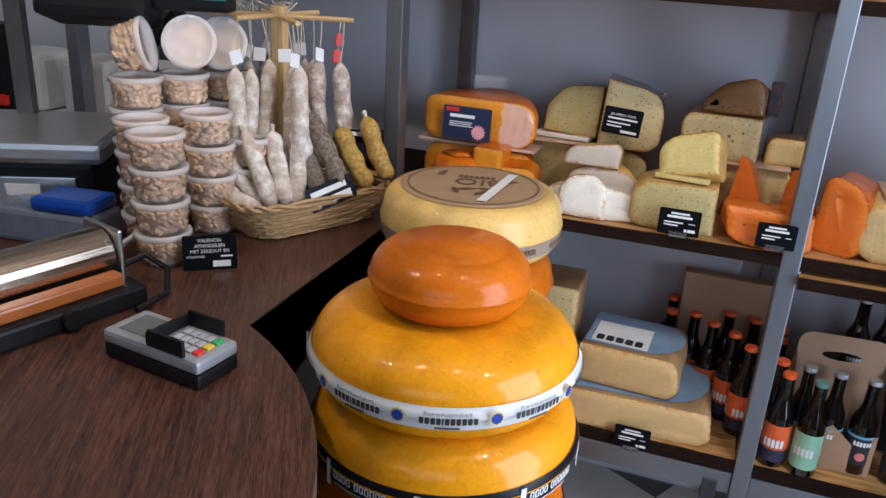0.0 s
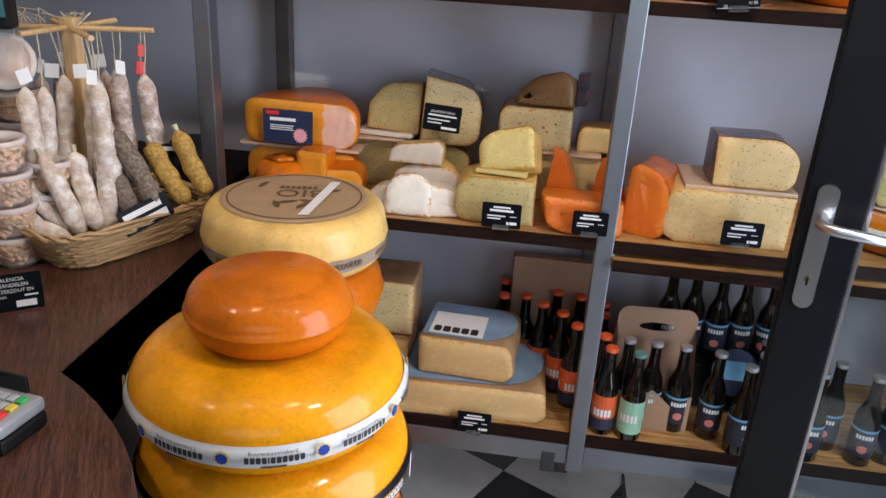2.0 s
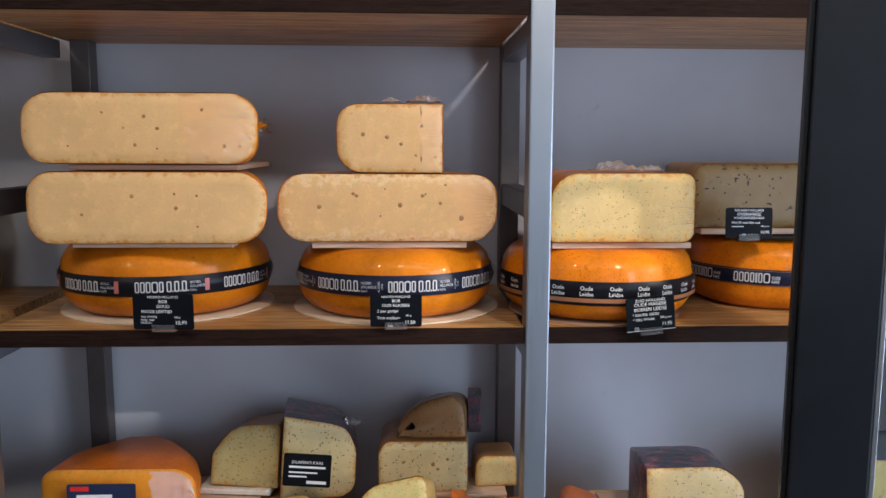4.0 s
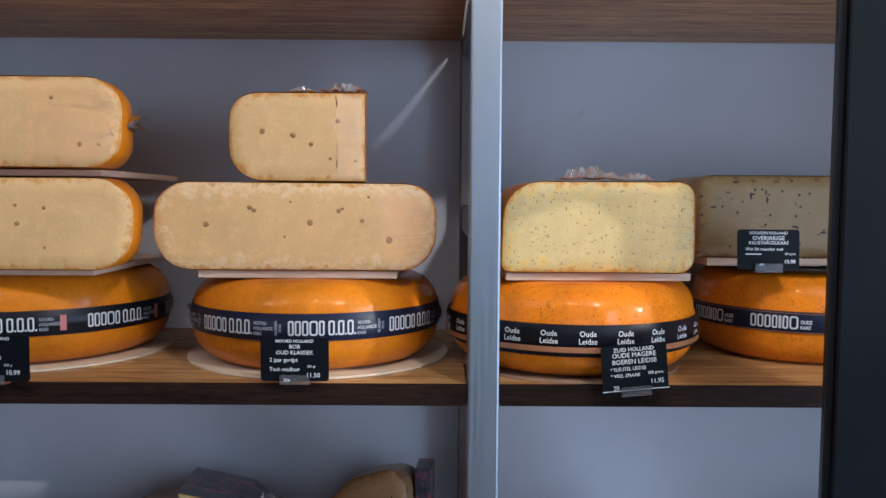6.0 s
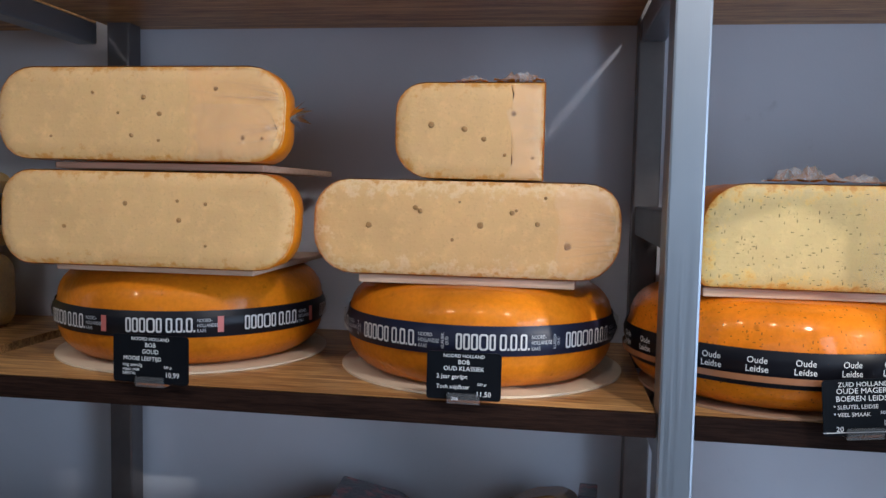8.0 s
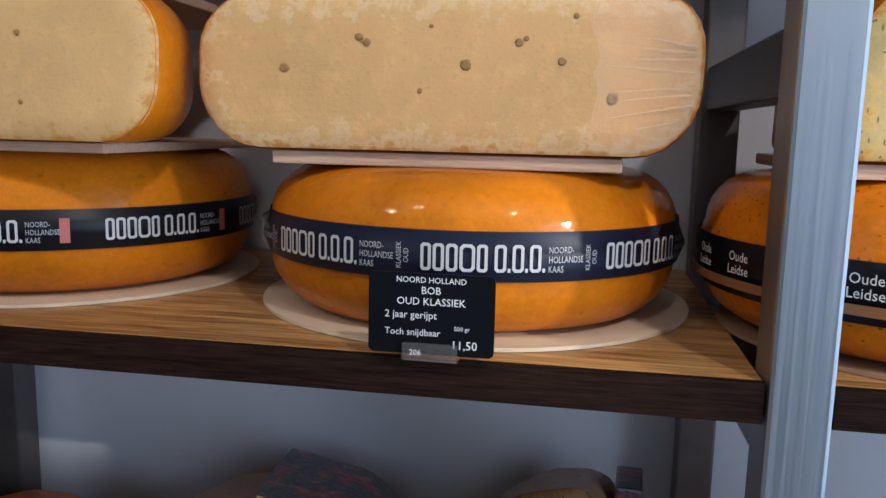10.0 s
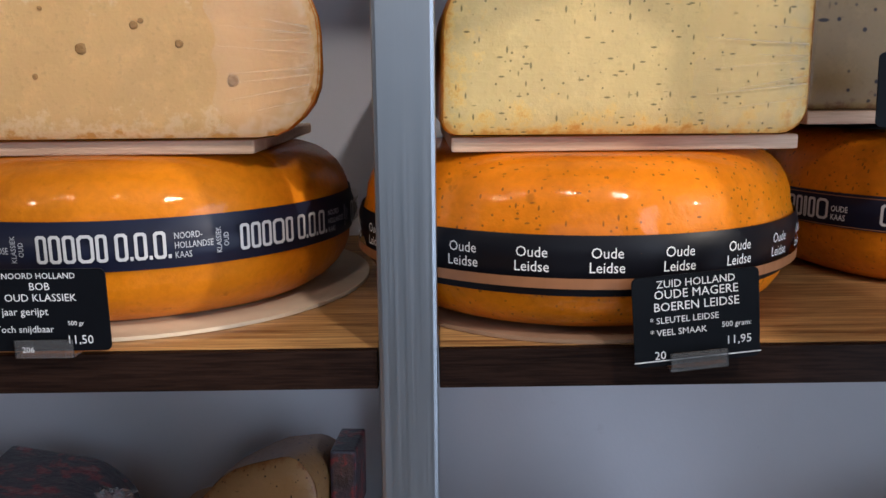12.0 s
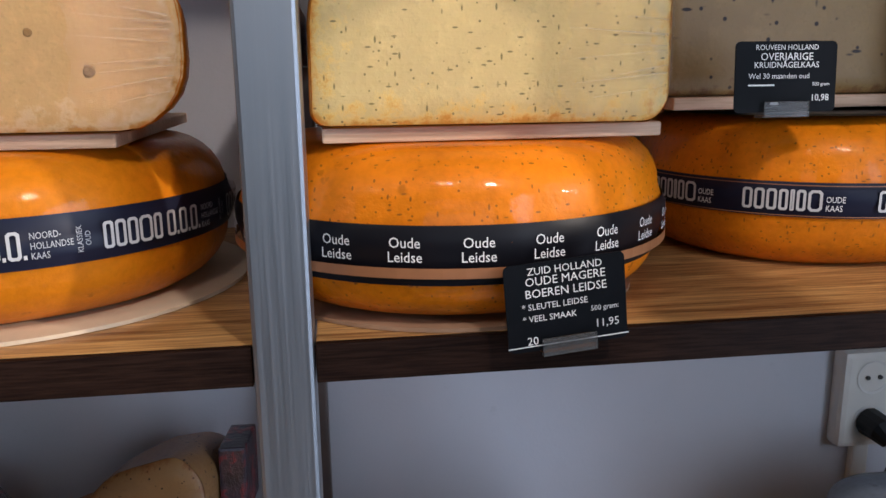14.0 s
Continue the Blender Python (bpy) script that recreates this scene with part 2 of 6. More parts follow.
M_GREYPRINT = plain("grey_print", (0.45, 0.46, 0.48), 0.5, var=0.05)
M_CLEAR = clear("clear_plastic", (0.92, 0.93, 0.94), 0.14, 0.08, 0.06)
M_FILM = clear("cling_film", (0.99, 0.99, 0.99), 0.2, 0.1, 0.22)
M_LAYER = clear("cling_film_layer", (0.99, 0.99, 0.99), 0.16, 0.12, 0.025)
M_CRUMPLE = clear("crumpled_film", (0.97, 0.96, 0.96), 0.2, 0.16, 0.38)
M_TUB = clear("tub_plastic", (0.97, 0.97, 0.96), 0.08, 0.15, 0.18)
M_LID = clear("lid_plastic", (0.95, 0.95, 0.96), 0.08, 0.2, 0.50)
M_GLASS = clear("door_glass", (0.90, 0.94, 0.93), 0.13, 0.01, 0.0)
M_PAPER = plain("paper", (0.78, 0.77, 0.74), 0.7, var=0.05)
M_KRAFT = plain("kraft_board", (0.36, 0.22, 0.13), 0.8, var=0.1, scale=60, bumpy=0.1)
M_DISC = plain("card_disc", (0.68, 0.56, 0.40), 0.7, var=0.08)

R_GOLD = rind("golden_rind", (0.62, 0.188, 0.001), rough=0.42, coat=0.35)
R_YELLOW = rind("yellow_wax", (0.85, 0.335, 0.001), rough=0.36, coat=0.42)
R_ORANGE = rind("orange_wax", (0.62, 0.15, 0.001), rough=0.4, coat=0.38)
R_HERB = rind("cumin_rind", (0.76, 0.212, 0.001), True, 0.38, 0.38)
R_PALE = rind("pale_rind", (0.80, 0.52, 0.16))
R_GREY = rind("grey_wax", (0.17, 0.20, 0.25), rough=0.3, coat=0.5)
R_RED = rind("deep_orange_rind", (0.70, 0.17, 0.012))
R_BROWN = rind("brown_rind", (0.40, 0.20, 0.07), rough=0.45)
R_KRAFT = rind("kraft_crust", (0.42, 0.25, 0.12), rough=0.5, coat=0.15)
P_GOUDA = paste("gouda_paste", (0.71, 0.44, 0.18))
P_OLD = paste("old_gouda_paste", (0.71, 0.43, 0.17), crust=(0.84, 0.66, 0.40))
P_YELL = paste("young_gouda_paste", (0.71, 0.47, 0.19))
P_CUMIN = paste("cumin_paste", (0.62, 0.46, 0.19), (0.20, 0.16, 0.06), 0.70, 230, crust=(0.78, 0.50, 0.12))
P_CLOVE = paste("clove_paste", (0.27, 0.17, 0.06), (0.02, 0.012, 0.008), 0.50, 100, rim=(0.16, 0.07, 0.025), coat=0.15)
P_HERB = paste("green_herb_paste", (0.52, 0.42, 0.17), (0.12, 0.13, 0.05), 0.52, 190)
P_JALAP = paste("pepper_paste", (0.64, 0.51, 0.25), (0.10, 0.08, 0.03), 0.60, 165)
P_GREEN = paste("nettle_paste", (0.68, 0.55, 0.20), (0.20, 0.20, 0.05), 0.62, 340)
P_WHITE = paste("goat_paste", (0.84, 0.78, 0.66))
P_GREYW = paste("grey_goat_paste", (0.58, 0.50, 0.40))
P_ORANGE = paste("orange_paste", (0.80, 0.30, 0.015))
P_RED = paste("mimolette_paste", (0.74, 0.165, 0.008), crust=(0.85, 0.30, 0.02), rim=(0.45, 0.06, 0.01))
P_FARM = paste("farmhouse_paste", (0.70, 0.50, 0.22), (0.22, 0.18, 0.09), 0.62, 170, crust=(0.74, 0.52, 0.22))
P_LOW = paste("farm_paste", (0.66, 0.44, 0.18))
P_SPOT = paste("spotted_paste", (0.33, 0.18, 0.07), (0.03, 0.015, 0.01), 0.62, 190, rim=(0.25, 0.10, 0.03), coat=0.3)


def dark_wrap(name):
    """Printed navy and red foil under film."""
    m, nt, b = mat(name, 0.3, 0, 0.6)
    v = coords(nt)
    f = noise_tex(nt, v, 34, 5, 0.65)
    nt.links.new(ramp(nt, f, [(0.40, (0.012, 0.012, 0.024)), (0.52, (0.05, 0.03, 0.045)), (0.60, (0.26, 0.02, 0.025)), (0.72, (0.30, 0.27, 0.28))]), b.inputs["Base Color"])
    bump(nt, b, noise_tex(nt, v, 70, 5, 0.7), 0.8, 0.005)
    return m


R_FOIL = dark_wrap("navy_red_foil")

# ---- building helpers ----
ORIGIN = [Matrix.Identity(4)]   # the frame in which things are being set down


def part(name, bm, material, parent=None, label="", smooth=False, m=None):
    me = bpy.data.meshes.new(name)
    bm.to_mesh(me)
    bm.free()
    me.materials.append(material)
    if smooth:
        me.shade_smooth()
    ob = new(name, me)
    if parent is not None:
        ob.parent = parent
        if m is not None:
            ob.matrix_basis = m
    else:
        ob.matrix_basis = ORIGIN[-1] @ (m or Matrix.Identity(4))
    if label:
        ob["label"] = label
    return ob


def thing(name, m, label, category, group=""):
    ob = new(name)
    ob.empty_display_size = 0.05
    ob.matrix_basis = ORIGIN[-1] @ m
    return tagged(ob, label, category, group)


def structure(name, bm, material, label="", category=""):
    return tagged(part(name, bm, material), label, category, "", "structure")


def add_box(bm, x0, x1, y0, y1, z0, z1, bevel=0.0):
    vs = [bm.verts.new(p) for p in ((x0, y0, z0), (x1, y0, z0), (x1, y1, z0), (x0, y1, z0),
                                    (x0, y0, z1), (x1, y0, z1), (x1, y1, z1), (x0, y1, z1))]
    fs = [bm.faces.new([vs[i] for i in q]) for q in
          ((3, 2, 1, 0), (4, 5, 6, 7), (0, 1, 5, 4), (1, 2, 6, 5), (2, 3, 7, 6), (3, 0, 4, 7))]
    if bevel:
        bmesh.ops.bevel(bm, geom=list({e for f in fs for e in f.edges}), offset=bevel, segments=2, profile=0.6,
                        affect="EDGES", clamp_overlap=True)
    return bm


def box(x0, x1, y0, y1, z0, z1, bevel=0.0):
    return add_box(bmesh.new(), x0, x1, y0, y1, z0, z1, bevel)


def lathe(profile, segs=48, a0=0.0, a1=360.0, bm=None):
    """Turn a profile of (r, z) about z. A part turn is left open at its cuts."""
    bm = bm or bmesh.new()
    full = abs(a1 - a0) >= 359.9
    n = segs if full else segs + 1
    rings = []
    for r, z in profile:
        if r < 1e-6:
            rings.append([bm.verts.new((0, 0, z))])
        else:
            rings.append([bm.verts.new((r * math.cos(radians(a0 + (a1 - a0) * i / segs)),
                                        r * math.sin(radians(a0 + (a1 - a0) * i / segs)), z)) for i in range(n)])
    for lo, hi in zip(rings, rings[1:]):
        for i in range(segs):
            j = (i + 1) % n
            q = [lo[i % len(lo)], lo[j % len(lo)], hi[j % len(hi)], hi[i % len(hi)]]
            q = [v for k, v in enumerate(q) if v not in q[:k]]
            if len(q) > 2:
                bm.faces.new(q)
    return bm


def tube(points, radius, segs=8, bm=None):
    """A round bar along points; radius may be a list."""
    bm = bm or bmesh.new()
    pts = [Vector(p) for p in points]
    rad = radius if isinstance(radius, (list, tuple)) else [radius] * len(pts)
    rings, up = [], None
    for i, p in enumerate(pts):
        d = (pts[min(i + 1, len(pts) - 1)] - pts[max(i - 1, 0)]).normalized()
        if up is None:
            up = d.orthogonal().normalized()
        up = (up - d * up.dot(d)).normalized()
        side = d.cross(up)
        rings.append([bm.verts.new(p + (up * math.cos(2 * math.pi * k / segs) + side * math.sin(2 * math.pi * k / segs)) * rad[i])
                      for k in range(segs)])
    for lo, hi in zip(rings, rings[1:]):
        for k in range(segs):
            bm.faces.new((lo[k], lo[(k + 1) % segs], hi[(k + 1) % segs], hi[k]))
    bm.faces.new(rings[0][::-1])
    bm.faces.new(rings[-1])
    return bm


def round_profile(R, h, c, bulge=0.0, n=7):
    """Side view of a wheel from the axis below, round the rim, to the axis above."""
    pts = [(0.0, 0.0), (R - c, 0.0)]
    for i in range(1, n + 1):
        a = math.pi / 2 * i / n
        pts.append((R - c + c * math.sin(a) - bulge, c - c * math.cos(a)))
    if bulge:
        pts.append((R, h / 2))
    for i in range(n + 1):
        a = math.pi / 2 * i / n
        pts.append((R - c + c * math.cos(a) - bulge, h - c + c * math.sin(a)))
    pts += [(R * 0.6, h + 0.0015), (0.0, h + 0.002)]
    return pts


def rounded_rect(w, h, radii, n=6):
    """Outline of w by h standing on z = 0, centred on x; corner radii bottom left, bottom right, top right, top left."""
    out = []
    for (cx, cz, a), r in zip(((-1, 0, 180), (1, 0, 270), (1, 1, 0), (-1, 1, 90)), radii):
        x, z = cx * (w / 2 - r), (r if cz == 0 else h - r)
        for i in range(n + 1):
            t = radians(a + 90 * i / n)
            out.append((x + r * math.cos(t), z + r * math.sin(t)))
            if r < 1e-5:
                break
    return out


FONT_CACHE = {}


def letters(text, size, align="CENTER"):
    """Flat mesh data of built-in lettering in the xy plane: points and faces."""
    key = (text, size, align)
    if key not in FONT_CACHE:
        cu = bpy.data.curves.new("lettering", "FONT")
        cu.body, cu.size, cu.align_x, cu.resolution_u = text, size, align, 2
        ob = bpy.data.objects.new("lettering", cu)
        me = ob.to_mesh()
        FONT_CACHE[key] = ([tuple(v.co) for v in me.vertices], [tuple(p.vertices) for p in me.polygons])
        ob.to_mesh_clear()
        bpy.data.objects.remove(ob)
        bpy.data.curves.remove(cu)
    return FONT_CACHE[key]


def add_letters(bm, text, size, place, align="CENTER", squeeze=1.0):
    """place turns a flat (x, y) into a point of the mesh."""
    pts, faces = letters(text, size, align)
    vs = [bm.verts.new(place(x * squeeze, y)) for x, y, _ in pts]
    for f in faces:
        try:
            bm.faces.new([vs[i] for i in f])
        except ValueError:
            pass


def add_marks(bm, widths, height, gap, place, x0=0.0):
    """A printed name as plain upright bars, a pair for each sign."""
    x = x0
    for w in widths:
        q = [place(x + w * u, height * v) for u, v in ((0.18, 0), (0.82, 0), (1, 0.12), (1, 0.88), (0.82, 1), (0.18, 1), (0, 0.88), (0, 0.12))]
        bm.faces.new([bm.verts.new(p) for p in q])
        x += w + gap
    return x


def name_shape(parent, material, x0, w, h, stroke, place):
    """One hollow upright shape of a printed name."""
    bm = bmesh.new()
    rings = []
    for inset in (0.0, stroke):
        a, b, c, d = x0 + inset, x0 + w - inset, inset, h - inset
        q = (w - 2 * inset) * 0.22
        rings.append([bm.verts.new(place(x, y)) for x, y in ((a + q, c), (b - q, c), (b, c + q), (b, d - q), (b - q, d), (a + q, d), (a, d - q), (a, c + q))])
    for i in range(8):
        j = (i + 1) % 8
        bm.faces.new((rings[0][i], rings[0][j], rings[1][j], rings[1][i]))
    part("name_mark", bm, material, parent)


def mark_parts(parent, material, widths, height, gap, place, x0=0.0):
    """A printed name as plain shapes, each a part of its own."""
    x = x0
    for w in widths:
        bm = bmesh.new()
        add_marks(bm, [w], height, 0.0, place, x)
        part("name_mark", bm, material, parent)
        x += w + gap
    return x


def add_rect(bm, x0, x1, y0, y1, place, n=1):
    for i in range(n):
        a, b = x0 + (x1 - x0) * i / n, x0 + (x1 - x0) * (i + 1) / n
        bm.faces.new([bm.verts.new(place(x, y)) for x, y in ((a, y0), (b, y0), (b, y1), (a, y1))])


def on_drum(R, z, a_mid):
    """Wrap a flat (x, y) round an upright drum; a_mid: the angle of x = 0, degrees."""
    return lambda x, y: (R * math.cos(radians(a_mid) + x / R), R * math.sin(radians(a_mid) + x / R), z + y)


def wobble(bm, amount, scale, seed=0.0):
    for v in bm.verts:
        d = noise.noise_vector(v.co * scale + Vector((seed, seed * 1.7, -seed)))
        v.co += d * amount

# ---- the room ----
WALL_Y, RACK_Y = 2.27, 1.83
structure("wall_north", box(-3.1, 2.1, WALL_Y, WALL_Y + 0.2, 0, 2.85), M_WALL, "grey painted shop wall behind the racks", "wall")
structure("wall_west", box(-3.1, -2.9, -2.6, WALL_Y, 0, 2.85), M_WALL2, "plain painted side wall", "wall")
bm = box(-2.9, -1.3, -2.6, -2.4, 0, 2.85)
add_box(bm, 1.7, 2.1, -2.6, -2.4, 0, 2.85)
add_box(bm, -1.3, 1.7, -2.6, -2.4, 0, 1.35)
add_box(bm, -1.3, 1.7, -2.6, -2.4, 2.75, 2.85)
structure("wall_south", bm, M_WALL2, "plain wall with the wide shop window", "wall")
bm = box(1.56, 1.70, -2.4, 0.31, 0, 2.85)
add_box(bm, 1.56, 1.70, 1.31, WALL_Y, 0, 2.85)
add_box(bm, 1.56, 1.70, 0.31, 1.31, 2.15, 2.85)
structure("wall_east", bm, M_WALL2, "plain wall with the open shop entrance", "wall")
# two unseen blocks added outside, sized to narrow the sun to the upper shelf
structure("backdrop", box(8, 14, -16, -6.48, -0.12, 7.5), M_WALL2, "unseen tall block added to cut the sun off sideways", "house")
structure("backdrop", box(8.01, 8.3, -6.47, 1.5, -0.12, 4.2), M_WALL2, "unseen low block added to keep the sun off the lower shelves", "house")
structure("ceiling", box(-3.1, 2.2, -2.6, WALL_Y + 0.2, 2.85, 2.95), M_CEIL, "plain white ceiling", "ceiling")
M_GROUT = plain("grout", (0.10, 0.10, 0.095), 0.8)
floor = structure("floor", box(-3.1, 2.2, -2.6, WALL_Y, -0.12, -0.004), M_GROUT, "black and white chequered tiled floor laid diagonally", "floor")
ground = structure("ground", box(-60, 60, -60, 60, -0.4, -0.13), plain("paving", (0.3, 0.29, 0.27), 0.8), "grey paved street outside", "ground")
for gx, gw in ((-1.3, 0.05), (0.15, 0.05), (1.65, 0.05)):
    structure("window_1", box(gx, gx + gw, -2.52, -2.46, 1.35, 2.75), M_DOOR, "dark window post", "window")
for sx, sy in SPOTS:
    spot = thing("ceiling_spot", pose(sx, sy, 2.76), "small round black ceiling spotlight", "lamp", "ceiling spots")
    part("housing", lathe([(0.0, 0.09), (0.06, 0.09), (0.06, -0.02), (0.05, -0.02), (0.05, 0.06), (0, 0.06)], 20), M_BLACK, spot)

# ---- the rack ----
rack = thing("shelf_rack", pose(0, 0, 0), "brushed steel shop rack with dark-edged oak shelves along the wall", "rack")
POSTS = [-1.55, -0.5995, 0.3405, 1.28]
PW = 0.020
REAR = {px: dx for px, dx in zip(POSTS, (0.0, 0.055, -0.002, 0.0))}
for px in POSTS:
    part("post", box(px - PW, px + PW, RACK_Y, RACK_Y + 0.045, 0.297, 2.35, 0.003), M_STEEL, rack)
    rx = px + REAR[px]
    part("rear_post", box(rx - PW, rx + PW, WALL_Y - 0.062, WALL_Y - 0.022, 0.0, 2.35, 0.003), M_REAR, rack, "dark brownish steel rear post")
    part("foot_bracket", box(px - 0.085, px - 0.05, RACK_Y + 0.002, RACK_Y + 0.05, 0.285, 0.345, 0.003), M_RAIL, rack, "black steel bracket")
    for z0, z1 in ((0.882, 0.917), (1.41, 1.445), (1.655, 1.70), (1.953, 1.989), (0.315, 0.36)):
        part("cross_rail", box(px - 0.018, px + 0.018, RACK_Y + 0.046, WALL_Y - 0.063, z0, z1, 0.003), M_RAIL if z0 == 1.655 else M_STEELX, rack)
for xa, xb in zip(POSTS, POSTS[1:]):
    a, b = xa + PW + 0.001, xb - PW - 0.001
    for nm, z, th in (("low", 0.41, 0.032), ("mid", 0.945, 0.027), ("upper", 1.472, 0.026), ("top", 2.018, 0.028)):
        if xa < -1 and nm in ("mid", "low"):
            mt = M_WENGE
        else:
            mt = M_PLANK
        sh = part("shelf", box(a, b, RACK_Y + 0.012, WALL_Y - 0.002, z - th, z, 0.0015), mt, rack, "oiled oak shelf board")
        part("edge_strip", box(a, b, RACK_Y + 0.004, RACK_Y + 0.0115, z - th - 0.001, z + 0.0005, 0.001), M_WENGE, sh, "dark wenge edge strip")
    part("foot_rail", box(a, b, RACK_Y + 0.006, RACK_Y + 0.04, 0.315, 0.374, 0.003), M_STEELX, rack)
second = part("lower_board", box(POSTS[2] + PW + 0.001, POSTS[3] - PW - 0.001, RACK_Y - 0.012, WALL_Y - 0.06, 0.884, 0.907, 0.001), M_PLANK, rack)
part("edge_strip", box(POSTS[2] + PW + 0.001, POSTS[3] - PW - 0.001, RACK_Y - 0.019, RACK_Y - 0.0125, 0.881, 0.9075, 0.001), M_WENGE, second)
bolt = part("bolt", lathe([(0, -0.012), (0.009, -0.012), (0.009, 0), (0.004, 0.0), (0.004, 0.008), (0, 0.008)], 12), M_CHROME, rack, m=pose(0.366, RACK_Y + 0.02, 0.905, 0, 90, 0))


# ---- cheeses ----
def drum_r(R, h, c, z, bulge):
    """Radius of the wheel's side at height z."""
    if z < c:
        return R - c - bulge + math.sqrt(max(0, c * c - (c - z) ** 2))
    if z > h - c:
        return R - c - bulge + math.sqrt(max(0, c * c - (z - h + c) ** 2))
    return R - bulge * abs(z - h / 2) / (h / 2 - c)


def wheel(x, y, z, R, h, material, label, band=None, rz=0.0, c=None, bulge=0.006, tilt=(0, 0), category="cheese wheel", name="whole_cheese", group=""):
    """A whole cheese; band: (z0, z1, material, writer)."""
    c = c or 0.37 * h
    w = thing(name, pose(x, y, z, tilt[0], tilt[1], rz), label, category, group)
    bm = lathe(round_profile(R, h, c, bulge), 72)
    wobble(bm, 0.0013, 9, x * 7 + z * 13)
    part("rind", bm, material, w, smooth=True)
    if band:
        z0, z1, mt, writer = band
        zs = [z0 + (z1 - z0) * i / 5 for i in range(6)]
        prof = [(drum_r(R, h, c, q, bulge) + 0.0018, q) for q in zs]
        bnd = part("band", lathe(prof, 96), mt, w, "printed paper band", smooth=True)
        if writer:
            writer(bnd, max(p[0] for p in prof) + 0.0008, z0, z1, rz)
    return w


def write_bob(second, tab, count=9, turn=0.0, size=1.0):
    """A printed name as plain hollow shapes, a small three-line text and a side tab."""
    def f(band, R, z0, z1, rz):
        h = z1 - z0
        step = 2 * math.pi * R / count
        for k in range(-3, 4):
            if abs(math.degrees(k * step / R) + turn) > 110:
                continue
            b, t = bmesh.new(), bmesh.new()
            pl = on_drum(R, z0, -90 + turn + math.degrees(k * step / R))
            up = lambda x, y: pl(x, y + h * 0.23)
            hh = h * 0.54
            x = 0.0
            for w in (0.0075, 0.008, 0.0082, 0.0108, 0.0075):
                name_shape(band, M_MARK, x, w * size, hh, 0.0022 * size, up)
                x += (w + 0.0013) * size
            x += 0.0035 * size
            for w in (0.0083, 0.0083, 0.0083):
                name_shape(band, M_MARK, x, w * size, hh, 0.0022 * size, up)
                x += (w + 0.001) * size
                dot = bmesh.new()
                add_rect(dot, x, x + 0.0021 * size, 0.0, 0.0028 * size, up)
                part("dot", dot, M_MARK, band)
                x += 0.0032 * size
            e = x + 0.0012 * size
            for i, line in enumerate(("NOORD-", "HOLLANDSE", "KAAS")):
                add_letters(b, line, h * 0.185, lambda x, y: pl(x + e, y + h * (0.60 - 0.19 * i)), "LEFT", 0.72)
            if second:
                for i, line in enumerate(("OUD", "KLASSIEK")):
                    add_letters(b, line, h * 0.15, lambda x, y: pl(e + 0.033 + (1 - i) * 0.0055 - y, x + h * 0.5), "CENTER", 0.85)
            else:
                add_rect(t, e + 0.026 * size, e + 0.034 * size, h * 0.2, h * 0.8, pl, 2)
                part("tab", t, tab, band)
            part("lettering", b, M_GREYPRINT, band)
    return f


M_BANDB = plain("black_band", (0.006, 0.006, 0.009), 0.38, spec=0.22)
M_BANDN = plain("navy_band", (0.010, 0.012, 0.028), 0.38, spec=0.22)
M_BANDP = plain("plum_band", (0.03, 0.012, 0.035), 0.35, spec=0.25)
M_BANDW = plain("white_band", (0.72, 0.70, 0.66), 0.45, var=0.05)
M_BANDG = plain("pale_blue_band", (0.42, 0.46, 0.52), 0.45, var=0.06)
M_BANDK = plain("kraft_band", (0.34, 0.25, 0.18), 0.6)
M_TABR = plain("red_tab", (0.42, 0.12, 0.10), 0.5)
M_TABN = plain("dark_tab", (0.02, 0.02, 0.03), 0.5)
M_TABL = plain("lilac_tab", (0.40, 0.20, 0.45), 0.5)
M_BLUESEAL = plain("blue_seal", (0.02, 0.05, 0.30), 0.4)
M_YSEAL = plain("yellow_seal", (0.75, 0.6, 0.25), 0.5)
M_INK = plain("black_ink", (0.03, 0.03, 0.03), 0.5)
M_ORMARK = plain("orange_mark", (0.7, 0.25, 0.03))
M_MARK = plain("cream_name_print", (0.52, 0.51, 0.50), 0.5, var=0.05)
M_COPPER = plain("copper_line", (0.28, 0.12, 0.05), 0.4)


def write_oude(band, R, z0, z1, rz):
    k = bmesh.new()
    for i in range(-5, 6):
        a = bmesh.new()
        pl = on_drum(R, z0, -92.0 + i * 15.4)
        add_letters(a, "Oude", 0.0102, lambda x, y: pl(x, y + 0.0275), "CENTER", 0.92)
        add_letters(a, "Leidse", 0.0102, lambda x, y: pl(x, y + 0.0178), "CENTER", 0.92)
        part("lettering", a, M_WHITE, band)
    pl = on_drum(R, z0, -90)
    add_rect(k, -R * 2.0, R * 2.0, 0.0066, 0.0138, pl, 48)
    part("copper_line", k, M_COPPER, band)


def write_sublime(band, R, z0, z1, rz):
    for i in range(-2, 4):
        b = bmesh.new()
        pl = on_drum(R, z0, -135.4 + i * 37)
        x = 0.0
        for w in (0.0085, 0.0085, 0.0085, 0.0075, 0.0035, 0.0075, 0.0115):
            name_shape(band, M_MARK, x, w, 0.0185, 0.0016 if w < 0.005 else 0.0023, lambda x, y: pl(x, y + 0.0065))
            x += w + 0.0016
        for j, line in enumerate(("OUDE", "KAAS")):
            add_letters(b, line, 0.0075, lambda x2, y: pl(x2 + x + 0.001, y + 0.0145 - 0.0075 * j), "LEFT", 0.75)
        part("lettering", b, M_WHITE, band)
        for y in (0.0018, z1 - z0 - 0.0026):
            edge = bmesh.new()
            add_rect(edge, -0.06, 0.06, y, y + 0.0008, pl, 12)
            part("edge_line", edge, M_COPPER, band)


